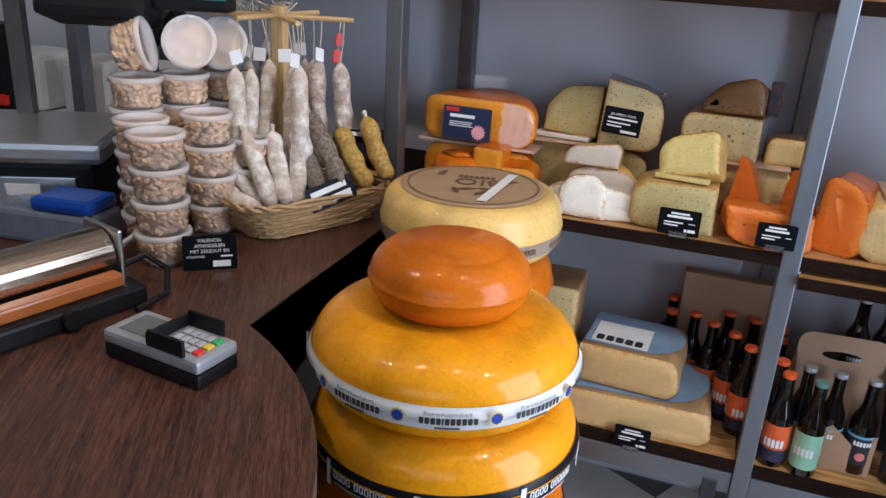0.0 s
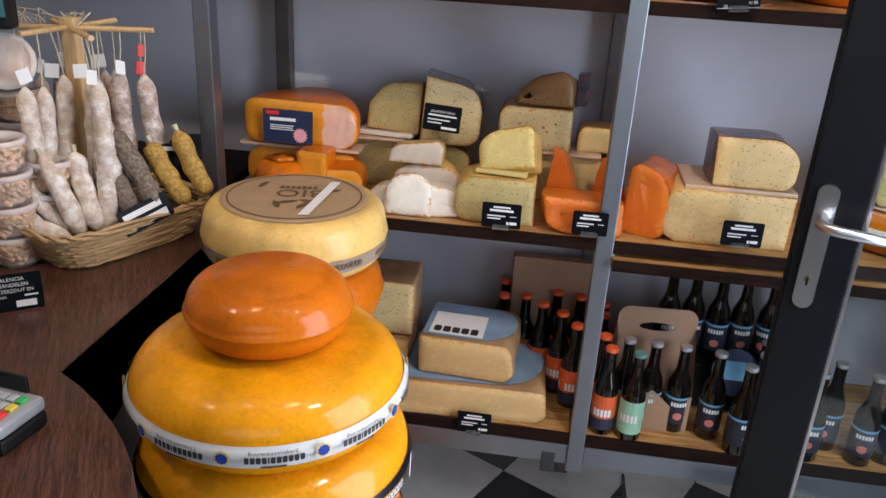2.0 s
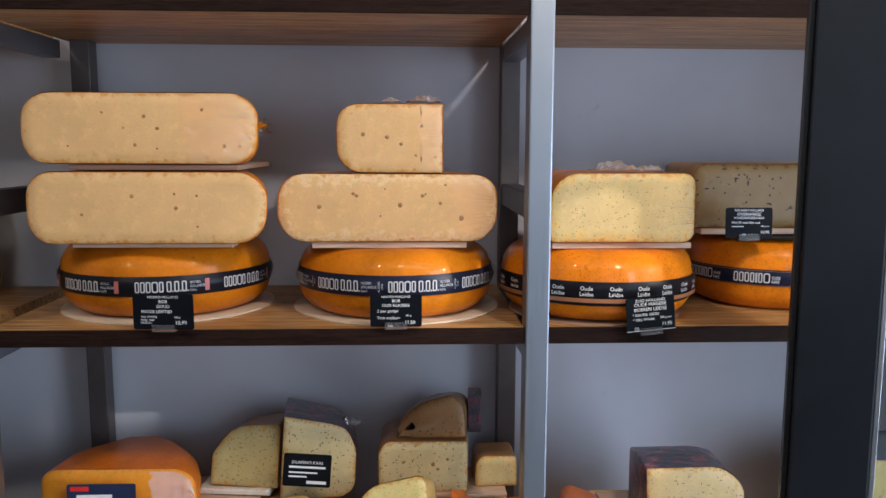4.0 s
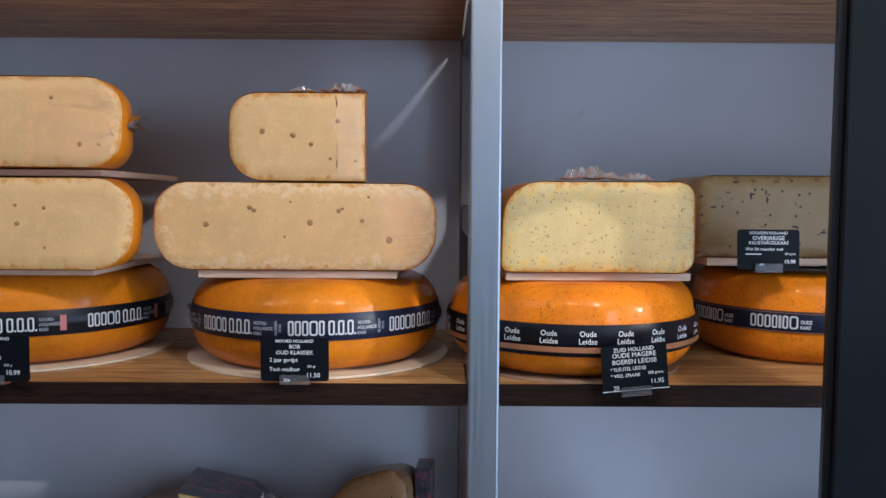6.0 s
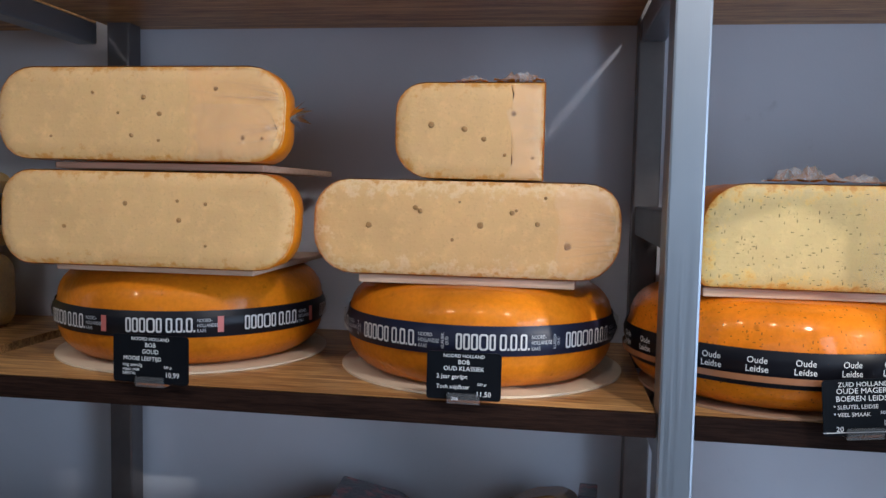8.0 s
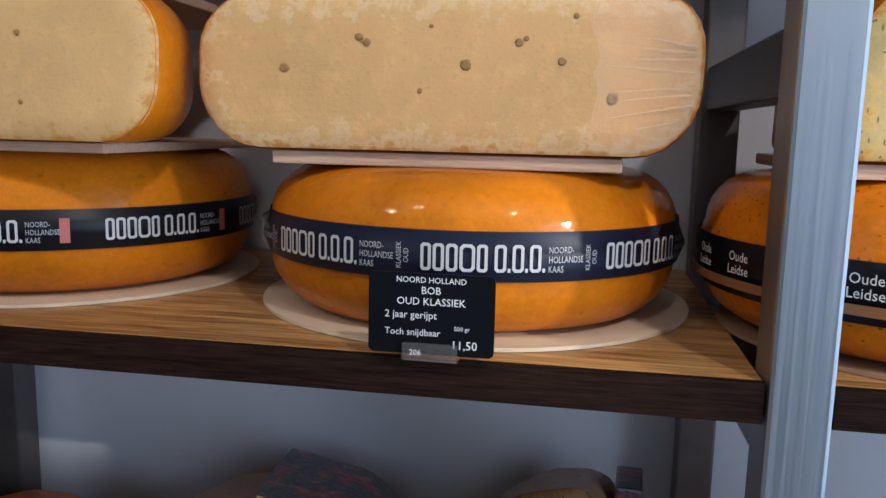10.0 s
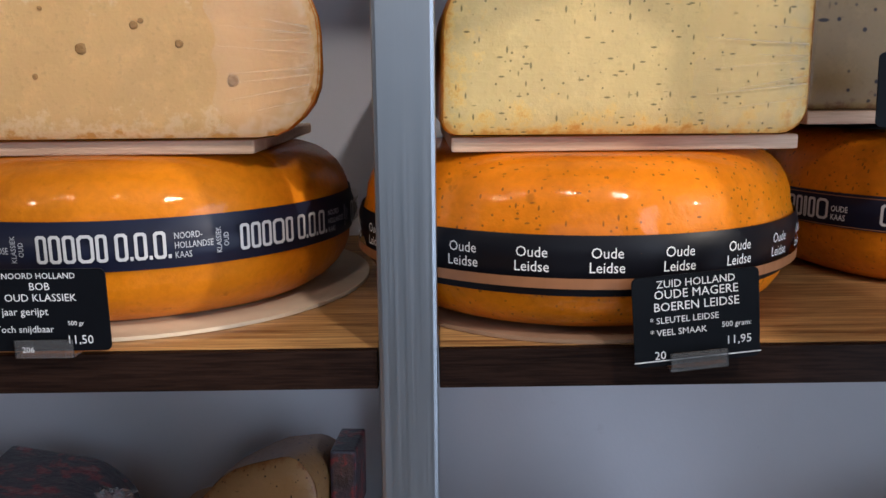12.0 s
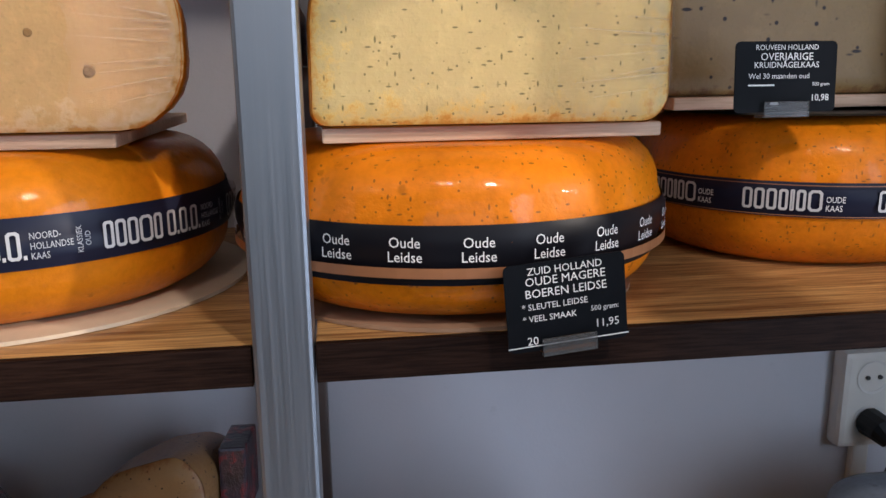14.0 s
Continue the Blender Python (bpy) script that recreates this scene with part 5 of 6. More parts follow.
for lx, ly, la in ((-0.01, -0.04, 20), (0.02, -0.06, 60), (0.03, -0.035, -20), (-0.03, -0.055, 110), (0.07, 0.03, 20), (-0.07, 0.06, 70)):
    c0, s0 = math.cos(radians(la)), math.sin(radians(la))
    bm = bmesh.new()
    bm.faces.new([bm.verts.new((lx + px * c0 - py * s0, ly + px * s0 + py * c0, 0.1275))
                  for px, py in ((-0.022, 0), (-0.008, 0.007), (0.01, 0.006), (0.022, 0), (0.01, -0.005), (-0.008, -0.006))])
    part("leaf_print", bm, M_SEPIA, sheet)
bm = bmesh.new()
add_rect(bm, 0.045, 0.065, -0.115, 0.085, lambda a, b: (a + b * 0.25, b, 0.1285), 1)
part("price_sticker", bm, M_PAPER, bio, "white paper sticker strip")

# ---- counter ----
CT = 0.95
ARC_X, ARC_Y, ARC_R, ARC0 = -0.796, 0.495, 0.627, 62.0   # the rounded end


def outline(inset):
    pts = []
    for k in range(25):
        a = radians(ARC0 - (ARC0 + 62) * k / 24)
        pts.append((ARC_X + (ARC_R - inset) * math.cos(a), ARC_Y + (ARC_R - inset) * math.sin(a)))
    pts += [(-2.3, -0.06), (-2.3, 1.80 - inset), (-0.502 - inset, 1.80 - inset), (-0.502 - inset, 1.046)]
    return pts


def prism(pts, z0, z1):
    bm = bmesh.new()
    lo = [bm.verts.new((x, y, z0)) for x, y in pts]
    hi = [bm.verts.new((x, y, z1)) for x, y in pts]
    bm.faces.new(lo)
    bm.faces.new(hi[::-1])
    for i in range(len(pts)):
        j = (i + 1) % len(pts)
        bm.faces.new((lo[i], lo[j], hi[j], hi[i]))
    bmesh.ops.recalc_face_normals(bm, faces=bm.faces[:])
    return bm


counter = thing("shop_counter", pose(0, 0, 0), "dark wenge shop counter with a rounded end", "counter")
part("worktop", prism(outline(0.0), CT - 0.036, CT), M_COUNTER, counter)
part("edge_band", prism([p for p in outline(-0.0012)], CT - 0.0345, CT - 0.0015), plain("worn_edge_band", (0.11, 0.075, 0.055), 0.4), counter, "worn brown edge band")
part("front", prism(outline(0.07), 0.0, CT - 0.0365), plain("dark_counter_front", (0.02, 0.014, 0.011), 0.5), counter)

# goods on the counter, in a frame of their own with the top at 0.90
CZ = 0.90
ORIGIN.append(Matrix.Translation((-0.536, 0.902, CT)) @ Matrix.Rotation(radians(-1.5), 4, "Z") @ Matrix.Scale(0.95, 4) @ Matrix.Translation((0.575, -0.925, -CZ)))
# payment terminal
term = thing("card_terminal", pose(-0.575, 0.925, CZ + 0.0005, 0, 0, -7), "grey and black card payment terminal lying on the counter", "card terminal")
part("base", box(-0.095, 0.095, -0.042, 0.042, 0.0, 0.024, 0.006), M_BLACK, term)
body = part("body", box(-0.095, 0.095, -0.042, 0.042, 0.0245, 0.046, 0.007), plain("silver_plastic", (0.42, 0.43, 0.44), 0.35, 0.3), term)
part("screen", box(-0.075, -0.005, -0.027, 0.027, 0.0465, 0.0475), plain("grey_display", (0.16, 0.18, 0.17), 0.2), body)
for sy in (-0.040, 0.040):
    bm = box(0.0, 0.07, sy - 0.003, sy + 0.003, 0.046, 0.072, 0.002)
    part("privacy_shield", bm, M_BLACK, term, "black keypad shield", m=pose(0, 0, 0))
part("shield_end", box(-0.004, 0.002, -0.042, 0.042, 0.046, 0.066, 0.002), M_BLACK, term)
KEYM = {c: plain("key_" + c, v, 0.5) for c, v in (("grey", (0.5, 0.5, 0.5)), ("red", (0.8, 0.05, 0.03)), ("yellow", (0.8, 0.6, 0.05)), ("green", (0.05, 0.45, 0.12)))}
for i in range(5):
    for j in range(3):
        colr = ("red", "yellow", "green")[j] if i == 4 else "grey"
        part("key", box(0.014 + i * 0.0145, 0.025 + i * 0.0145, -0.027 + j * 0.019, -0.012 + j * 0.019, 0.046, 0.0505, 0.0015), KEYM[colr], body)

# almond tubs
M_NUT = plain("almond", (0.74, 0.48, 0.28), 0.6, var=0.4, scale=70, bumpy=0.3)


def tub():
    t = thing("almond_tub", pose(0, 0, -5), "clear plastic tub of roasted almonds with a lid", "food tub", "almond tubs")
    shell = part("tub", lathe([(0, 0.001), (0.044, 0.001), (0.046, 0.004), (0.0515, 0.0552), (0.053, 0.0562)], 28), M_TUB, t, smooth=True)
    cover = part("lid", lathe([(0.053, 0.0532), (0.0555, 0.0532), (0.0555, 0.0608), (0.054, 0.0638), (0.046, 0.0638), (0.044, 0.0613), (0, 0.0613)], 28), M_LID, t, "cloudy plastic lid", smooth=True)
    shell.visible_shadow = cover.visible_shadow = False
    rnd = random.Random(3)
    bm = lathe([(0, 0.004), (0.037, 0.004), (0.042, 0.052), (0, 0.053)], 16)
    wobble(bm, 0.004, 130)
    for k in range(150):
        a, zz = rnd.uniform(0, 6.28), rnd.uniform(0.006, 0.054)
        r = (0.040 + zz * 0.10) * (1 if k % 4 else rnd.random())
        base = len(bm.verts)
        res = bmesh.ops.create_icosphere(bm, subdivisions=1, radius=1.0)
        m = Matrix.LocRotScale((r * math.cos(a), r * math.sin(a), zz), Euler((rnd.uniform(-0.8, 0.8), rnd.uniform(-0.8, 0.8), a + 1.57 + rnd.uniform(-0.7, 0.7))), Vector((0.0115, 0.0042, 0.0065)))
        bmesh.ops.transform(bm, matrix=m, verts=res["verts"])
    tagged(part("almonds", bm, M_NUT, t, "brown roasted almonds", smooth=True), kind="stuff")
    return t


tub0 = tub()
TH = 0.0645
spots = []
for cx, cy, n in ((-0.783, 1.207, 4), (-0.808, 1.392, 4), (-0.878, 1.282, 4), (-0.948, 1.362, 5), (-0.905, 1.452, 5), (-0.858, 1.535, 5), (-0.770, 1.487, 3)):
    for k in range(n):
        spots.append((cx + RND.uniform(-0.004, 0.004), cy + RND.uniform(-0.004, 0.004), k * TH, 0, 0, RND.uniform(0, 360)))
spots += [(-0.880, 1.455, 5 * TH + 0.050, 70, 0, 30), (-0.852, 1.535, 5 * TH + 0.052, 80, 0, 22), (-0.968, 1.340, 5 * TH + 0.052, 0, 78, 24)]
spots = [pose(x, y, CT + 0.0005 + z * 0.95, rx, ry, rz) for x, y, z, rx, ry, rz in spots]
tub0.matrix_basis = spots[0] @ Matrix.Scale(0.95, 4)
for m in spots[1:]:
    copy_thing(tub0, m)
card(-0.738, 1.240, CZ + 0.001, 0.10, 0.068, [("VALENCIA", 0.0095, 0, 0.053, "CENTER"), ("AMANDELEN", 0.0095, 0, 0.043, "CENTER"), ("MET ZEEZOUT EN", 0.0088, 0, 0.033, "CENTER"), ("ROZEMARIJN", 0.0058, -0.042, 0.024, "LEFT")],
     "black price card for Valencia almonds with sea salt", lean=-10, rz=38, clip=False, bars=[(0.005, 0.038, 0.006, 0.018), (0.02, 0.042, 0.025, 0.028)])

# sausage basket and stand
ORIGIN.append(Matrix.Translation((-0.766, 1.600, CT)) @ Matrix.Rotation(radians(5), 4, "Z") @ Matrix.Diagonal((1.08, 1.08, 0.95, 1.0)) @ Matrix.Translation((0.795, -1.66, -CZ)))
M_WICKER = timber("wicker", (0.62, 0.42, 0.20), (0.34, 0.20, 0.08), "x", 2.0, 0.6)
bask = thing("wicker_basket", pose(-0.735, 1.605, CZ + 0.0005, 0, 0, 58), "shallow pale wicker basket of dried sausages on the counter", "basket")
BW, BD, BH = 0.34, 0.235, 0.075


def loop(f, z, n=64):
    out = []
    for k in range(n):
        a = 2 * math.pi * k / n
        c, s = math.cos(a), math.sin(a)
        e = 0.45
        out.append((f * BW / 2 * math.copysign(abs(c) ** e, c), f * BD / 2 * math.copysign(abs(s) ** e, s), z))
    return out


part("bottom", lathe([(0, 0.002), (0.14, 0.002), (0.14, 0.006), (0, 0.006)], 4), M_WICKER, bask, m=pose(0, 0, 0, 0, 0, 45) @ Matrix.Diagonal((1.0, 0.72, 1, 1)))
for r in range(8):
    z = 0.006 + r * 0.0092
    base = loop(0.84 + 0.16 * r / 7, z)
    pts = [(x * (1 + 0.012 * (1 if (k // 2 + r) % 2 else -1)), y * (1 + 0.012 * (1 if (k // 2 + r) % 2 else -1)), zz + 0.001 * math.sin(k)) for k, (x, y, zz) in enumerate(base)]
    part("cane", tube(pts + [pts[0], pts[1]], 0.0042, 6), M_WICKER, bask)
for sh in (0, 1):
    base = loop(1.02, BH + 0.004)
    pts = [(x + 0.004 * math.cos(k * 0.9 + sh * 3.14), y + 0.004 * math.cos(k * 0.9 + sh * 3.14), z + 0.005 * math.sin(k * 0.9 + sh * 3.14)) for k, (x, y, z) in enumerate(base)]
    part("rim", tube(pts + [pts[0], pts[1]], 0.0042, 6), M_WICKER, bask, "twisted cane rim")
for k in range(0, 64, 4):
    a, b = loop(0.84, 0.004)[k], loop(1.0, BH)[k]
    part("stake", tube([a, b], 0.003, 6), M_WICKER, bask)


def sausage_mat(name, a, b, scale=45):
    m, nt, bs = mat(name, 0.7)
    v = coords(nt)
    f = noise_tex(nt, v, scale, 6, 0.7)
    nt.links.new(ramp(nt, f, [(0.38, a), (0.52, tuple((p + q) / 2 for p, q in zip(a, b))), (0.62, b)]), bs.inputs["Base Color"])
    bump(nt, bs, f, 0.6, 0.004)
    return m


SA_W = sausage_mat("floury_sausage", (0.50, 0.38, 0.28), (0.84, 0.79, 0.70), 38)
SA_M = sausage_mat("mouldy_sausage", (0.34, 0.23, 0.17), (0.78, 0.70, 0.62), 42)
SA_P = sausage_mat("pepper_sausage", (0.10, 0.075, 0.05), (0.30, 0.23, 0.17), 140)
SA_Y = sausage_mat("mustard_sausage", (0.30, 0.16, 0.03), (0.58, 0.36, 0.07), 130)
SA_R = sausage_mat("red_sausage", (0.28, 0.09, 0.06), (0.52, 0.30, 0.24), 50)
M_STRING = plain("string", (0.55, 0.48, 0.36), 0.8)
SG = "dried sausages"


def sausage(p, q, r, mt, label, hang=None, seed=0):
    p, q = Vector(p), Vector(q)
    t = thing("dried_sausage", Matrix.Translation(p), label, "sausage", SG)
    d = q - p
    n = 14
    side = d.cross(Vector((0.3, 0.7, 0.2))).normalized()
    pts, rad = [], []
    for k in range(n + 1):
        u = k / n
        pts.append(d * u + side * 0.010 * math.sin(u * 3.1 + seed) * r / 0.02)
        rad.append(max(0.003, r * (1 - abs(2 * u - 1) ** 7) ** 0.5 * (1 + 0.07 * math.sin(u * 17 + seed))))
    bm = tube(pts, rad, 14)
    wobble(bm, 0.0028, 55, seed)
    part("casing", bm, mt, t, smooth=True)
    if hang:
        part("string", tube([pts[0], (pts[0] + Vector(hang) - p) * 0.5 + Vector((0.002, 0, 0)), Vector(hang) - p], 0.0013, 5), M_STRING, t)
    else:
        part("knot", tube([pts[-1] * 0.99, pts[-1] + d.normalized() * 0.014], [0.004, 0.006], 6), M_STRING, t)
    return t


PX, PY = -0.795, 1.66
st = thing("sausage_stand", pose(PX, PY, CZ + 0.002), "pine post with crossing dowels for hanging sausages", "stand")
part("post", box(-0.014, 0.014, -0.014, 0.014, 0.0, 0.460, 0.003), M_PINE, st)
for k, (a, l, z) in enumerate(((12, 0.145, 0.438), (75, 0.12, 0.440), (132, 0.12, 0.436))):
    c0, s0 = math.cos(radians(a)), math.sin(radians(a))
    part("dowel", tube([(-l * c0, -l * s0, z), (l * c0, l * s0, z)], 0.0055, 8), M_PINE, st)
hz = CZ + 0.438
kinds = [(SA_R, 0.015, "reddish dried sausage hanging by a string"), (SA_W, 0.0165, "white-floured dried sausage hanging by a string"), (SA_M, 0.0175, "mottled dried sausage hanging by a string")]
k = 0
for a, l in ((12, 0.145), (75, 0.12), (132, 0.12)):
    for s in (-0.95, -0.68, -0.42, 0.30, 0.58, 0.88):
        hx, hy = PX + s * l * math.cos(radians(a)), PY + s * l * math.sin(radians(a))
        mt, r, lab = kinds[1 + (k * 2 + k // 3) % 2] if k else kinds[0]
        top = hz - 0.085 - 0.02 * ((k * 5) % 4) / 3
        ln = 0.225 + 0.03 * ((k * 7) % 5) / 4
        sausage((hx + RND.uniform(-0.01, 0.01), hy, top), (hx + RND.uniform(-0.015, 0.02), hy - 0.01, top - ln), r, mt, lab, (hx, hy, hz), k)
        if k % 2 == 0:
            tg = thing("paper_tag", pose(hx, hy - 0.012, hz - 0.075, RND.uniform(-15, 15), RND.uniform(-25, 25), RND.uniform(10, 70)), "small white paper tag on a sausage string", "tag", "sausage tags")
            part("paper", box(-0.012, 0.012, -0.0006, 0.0006, -0.014, 0.014), M_PAPER, tg)
        k += 1
pk = thing("red_tag", pose(-0.69, 1.70, hz - 0.085, 0, 6, 50), "bright red and white sausage tag", "tag")
part("upper", box(-0.007, 0.007, -0.0015, 0.0015, 0.028, 0.055, 0.001), M_REDCARD, pk)
part("lower", box(-0.009, 0.009, -0.0015, 0.0015, -0.01, 0.018, 0.001), M_REDCARD, pk)
part("string", tube([(0, 0, -0.02), (0, 0, 0.085)], 0.0012, 5), M_STRING, pk)
bm = bmesh.new()
rr = random.Random(4)
for q in range(26):
    x0 = rr.uniform(-0.12, 0.02)
    bm2 = [(x0, rr.uniform(-0.01, 0.01), 0.44), (x0 + rr.uniform(-0.02, 0.02), rr.uniform(-0.015, 0.015), 0.455 + rr.random() * 0.02), (x0 + rr.uniform(-0.04, 0.04), rr.uniform(-0.02, 0.02), 0.44 + rr.uniform(-0.02, 0.03))]
    tube(bm2, 0.0011, 4, bm)
tagged(part("loose_string", bm, M_STRING, st, "tangle of loose string ends"), kind="stuff")
for i, (ax, ay, az, bx, by, bz, r, mt, lab) in enumerate((
        (-0.760, 1.515, 0.950, -0.880, 1.520, 1.090, 0.017, SA_W, "white-floured sausage leaning in the basket"),
        (-0.735, 1.505, 0.950, -0.815, 1.530, 1.105, 0.017, SA_W, "white-floured sausage leaning in the basket"),
        (-0.790, 1.495, 0.945, -0.915, 1.480, 1.050, 0.0165, SA_W, "white-floured sausage leaning in the basket"),
        (-0.755, 1.490, 0.940, -0.885, 1.475, 1.010, 0.0165, SA_W, "white-floured sausage leaning in the basket"),
        (-0.725, 1.525, 0.950, -0.760, 1.560, 1.110, 0.018, SA_W, "white-floured sausage leaning in the basket"),
        (-0.705, 1.530, 0.950, -0.700, 1.580, 1.100, 0.0175, SA_W, "white-floured sausage leaning in the basket"),
        (-0.780, 1.540, 0.960, -0.850, 1.570, 1.110, 0.016, SA_W, "white-floured sausage leaning in the basket"),
        (-0.700, 1.560, 0.955, -0.745, 1.600, 1.100, 0.017, SA_M, "mottled sausage leaning in the basket"),
        (-0.660, 1.560, 0.955, -0.725, 1.590, 1.085, 0.0175, SA_P, "pepper-coated sausage leaning in the basket"),
        (-0.630, 1.580, 0.975, -0.705, 1.600, 1.150, 0.019, SA_P, "pepper-coated sausage leaning in the basket"),
        (-0.690, 1.590, 0.955, -0.730, 1.640, 1.070, 0.017, SA_P, "pepper-coated sausage leaning in the basket"),
        (-0.590, 1.620, 0.985, -0.655, 1.640, 1.115, 0.019, SA_Y, "mustard-coated sausage leaning in the basket"),
        (-0.550, 1.650, 1.000, -0.615, 1.660, 1.135, 0.019, SA_Y, "mustard-coated sausage leaning in the basket"))):
    sausage((ax, ay, az), (bx, by, bz), r, mt, lab, None, i + 20)
card(-0.628, 1.545, 0.965, 0.10, 0.052, [], "chalk-written black card for the sausages", lean=-18, roll=-14, rz=50, clip=False, bars=[(-0.042, 0.035, 0.03, 0.042), (-0.038, -0.028, 0.008, 0.022), (-0.02, 0.04, 0.008, 0.022)])
tagw = thing("price_tag", pose(-0.63, 1.66, 1.09, -5, 10, 50), "small black and white sausage tag", "tag")
part("card", box(-0.022, 0.022, -0.001, 0.001, -0.014, 0.014, 0.0005), M_CARD, tagw)
part("print", box(-0.018, 0.018, -0.002, -0.0012, 0.0, 0.009), M_WHITE, tagw)

ORIGIN.pop()
# scale, screen and wrapping gear
sc = thing("shop_scale", pose(-1.329, 1.408, CZ + 0.0005, 0, 0, 27), "black counter scale with a stainless steel plate", "scale")
part("base", box(-0.15, 0.16, -0.14, 0.16, 0.0, 0.126, 0.012), M_BLACK, sc)
part("front_panel", box(-0.145, 0.125, -0.147, -0.1405, 0.03, 0.095, 0.002), M_CHROME, sc)
part("plate", box(-0.17, 0.185, -0.155, 0.18, 0.125, 0.172, 0.014), brushed("steel_plate", (0.72, 0.71, 0.69), 0.38, "x"), sc, "worn stainless steel plate")
part("sticker", box(-0.02, 0.05, -0.149, -0.1475, 0.055, 0.08), M_PAPER, sc)
part("column", box(-0.09, -0.05, 0.13, 0.165, 0.10, 0.62, 0.003), plain("grey_column", (0.12, 0.12, 0.12), 0.4, 0.5), sc)
scr = thing("customer_display", pose(-1.02, 1.47, 1.35, 0, 0, 18), "black tilted till screen above the counter", "screen")
part("housing", box(-0.24, 0.0, -0.05, 0.06, -0.035, 0.13, 0.02), M_BLACK, scr, m=pose(0, 0, 0, -18, 0, 0))
part("display_frame", box(0.0, 0.165, -0.02, 0.03, 0.0, 0.14, 0.01), M_BLACK, scr)
part("display", box(0.008, 0.157, -0.0235, -0.0205, 0.025, 0.135), plain("teal_screen", (0.05, 0.16, 0.17), 0.15), scr)
part("arm", tube([(0.0, 0.06, 0.02), (-0.02, 0.18, -0.02), (-0.1, 0.2, -0.1)], 0.016, 8), M_BLACK, scr)
part("stand", tube([(-0.1, 0.2, -0.1), (-0.1, 0.2, -0.449)], 0.016, 8), M_BLACK, scr)
roll = thing("film_dispenser", pose(-0.885, 0.945, CZ + 0.0005, 0, 0, 75), "cling film dispenser with a bronze roll and black knob", "dispenser")
part("base", box(-0.42, 0.16, -0.105, 0.05, 0.0, 0.035, 0.006), M_BLACK, roll)
part("roll", tube([(-0.42, -0.005, 0.075), (0.14, -0.005, 0.075)], 0.045, 24), brushed("film_roll", (0.50, 0.40, 0.30), 0.22, "x"), roll, "shiny bronze film roll", smooth=False)
part("cutter", box(-0.42, 0.13, -0.085, -0.055, 0.036, 0.058, 0.004), plain("orange_bar", (0.42, 0.12, 0.02), 0.35, coat=0.4), roll, "orange cutting bar")
part("end_plate", box(0.142, 0.15, -0.06, 0.05, 0.02, 0.125, 0.004), M_CHROME, roll)
part("knob", tube([(0.02, -0.106, 0.02), (0.02, -0.118, 0.02)], 0.018, 16), M_BLACK, roll)
part("cord", tube([(0.16, 0.0, 0.03), (0.215, -0.02, 0.05), (0.225, -0.07, 0.035), (0.19, -0.115, 0.012), (0.12, -0.13, 0.008)], 0.006, 8), M_BLACK, roll, "black power cord")
bb = thing("wipes_box", pose(-1.10, 1.235, CZ + 0.0005, 0, 0, 8), "blue and grey plastic box on the counter", "box")
part("body", box(-0.12, 0.11, -0.05, 0.05, 0.0, 0.07, 0.01), plain("smoky_plastic", (0.16, 0.18, 0.22), 0.25), bb)
part("lid", box(-0.03, 0.105, -0.048, 0.048, 0.071, 0.10, 0.012), plain("blue_plastic", (0.01, 0.06, 0.35), 0.3), bb)
fs = thing("film_sheets", pose(-0.98, 1.06, CZ + 0.001, 0, 0, 12), "crumpled clear plastic film on the counter", "plastic film")
bm = bmesh.new()
n = 14
gr = [[bm.verts.new((-0.13 + 0.2 * i / n, -0.05 + 0.09 * j / n, 0.004 + 0.03 * RND.random())) for j in range(n + 1)] for i in range(n + 1)]
for i in range(n):
    for j in range(n):
        bm.faces.new((gr[i][j], gr[i + 1][j], gr[i + 1][j + 1], gr[i][j + 1]))
part("sheet", bm, M_FOLD, fs)
wire = part("white_cable", tube([(-1.06, 1.25, CZ + 0.02), (-1.0, 1.20, CZ + 0.012), (-0.93, 1.20, CZ + 0.02), (-0.90, 1.24, CZ + 0.05)], 0.006, 8), M_PAPER)
tagged(wire, "short white cable on the counter", "cable")
ORIGIN.pop()
# goods on the left bay's shelf
for i, (bx, col) in enumerate(((-2.05, (0.55, 0.60, 0.66)), (-1.86, (0.70, 0.69, 0.66)), (-1.62, (0.66, 0.65, 0.63)), (-1.42, (0.68, 0.67, 0.65)))):
    bg = thing("paper_bag_pack", pose(bx, 2.02, 0.985, 0, 0, 4 * i - 6), "white printed pack of paper bags on a shelf", "paper pack", "paper packs")
    part("pack", box(-0.085, 0.085, -0.09, 0.09, 0.0, 0.17, 0.02), plain("pack_paper", col, 0.6, var=0.06), bg)
    bm = bmesh.new()
    add_marks(bm, [0.01] * 4, 0.018, 0.004, lambda a, b: (b - 0.02, -0.0915, 0.11 - a))
    part("print", bm, M_INK, bg)
sb = thing("side_shelf", pose(-1.75, 2.02, 0), "white shelf board with a red printed edge", "shelf")
part("board", box(-0.5, 0.5, -0.12, 0.2, 0.955, 0.982, 0.002), M_PAPER, sb)
part("red_edge", box(-0.3, 0.25, -0.1225, -0.1205, 0.962, 0.974), M_REDCARD, sb)
part("support", box(-0.5, -0.46, -0.1, 0.2, 0.0, 0.9545), M_BLACK, sb)
part("support", box(0.46, 0.5, -0.1, 0.2, 0.0, 0.9545), M_BLACK, sb)
gun = thing("label_printer", pose(-1.83, 1.86, 0.0, 0, 0, 0), "black device with a red clip on a stand", "device")
part("column", box(-0.035, 0.035, -0.03, 0.03, 0.0, 1.25, 0.006), M_BLACK, gun)
part("clip", box(-0.055, 0.03, -0.05, -0.031, 1.02, 1.05, 0.004), M_REDCARD, gun)
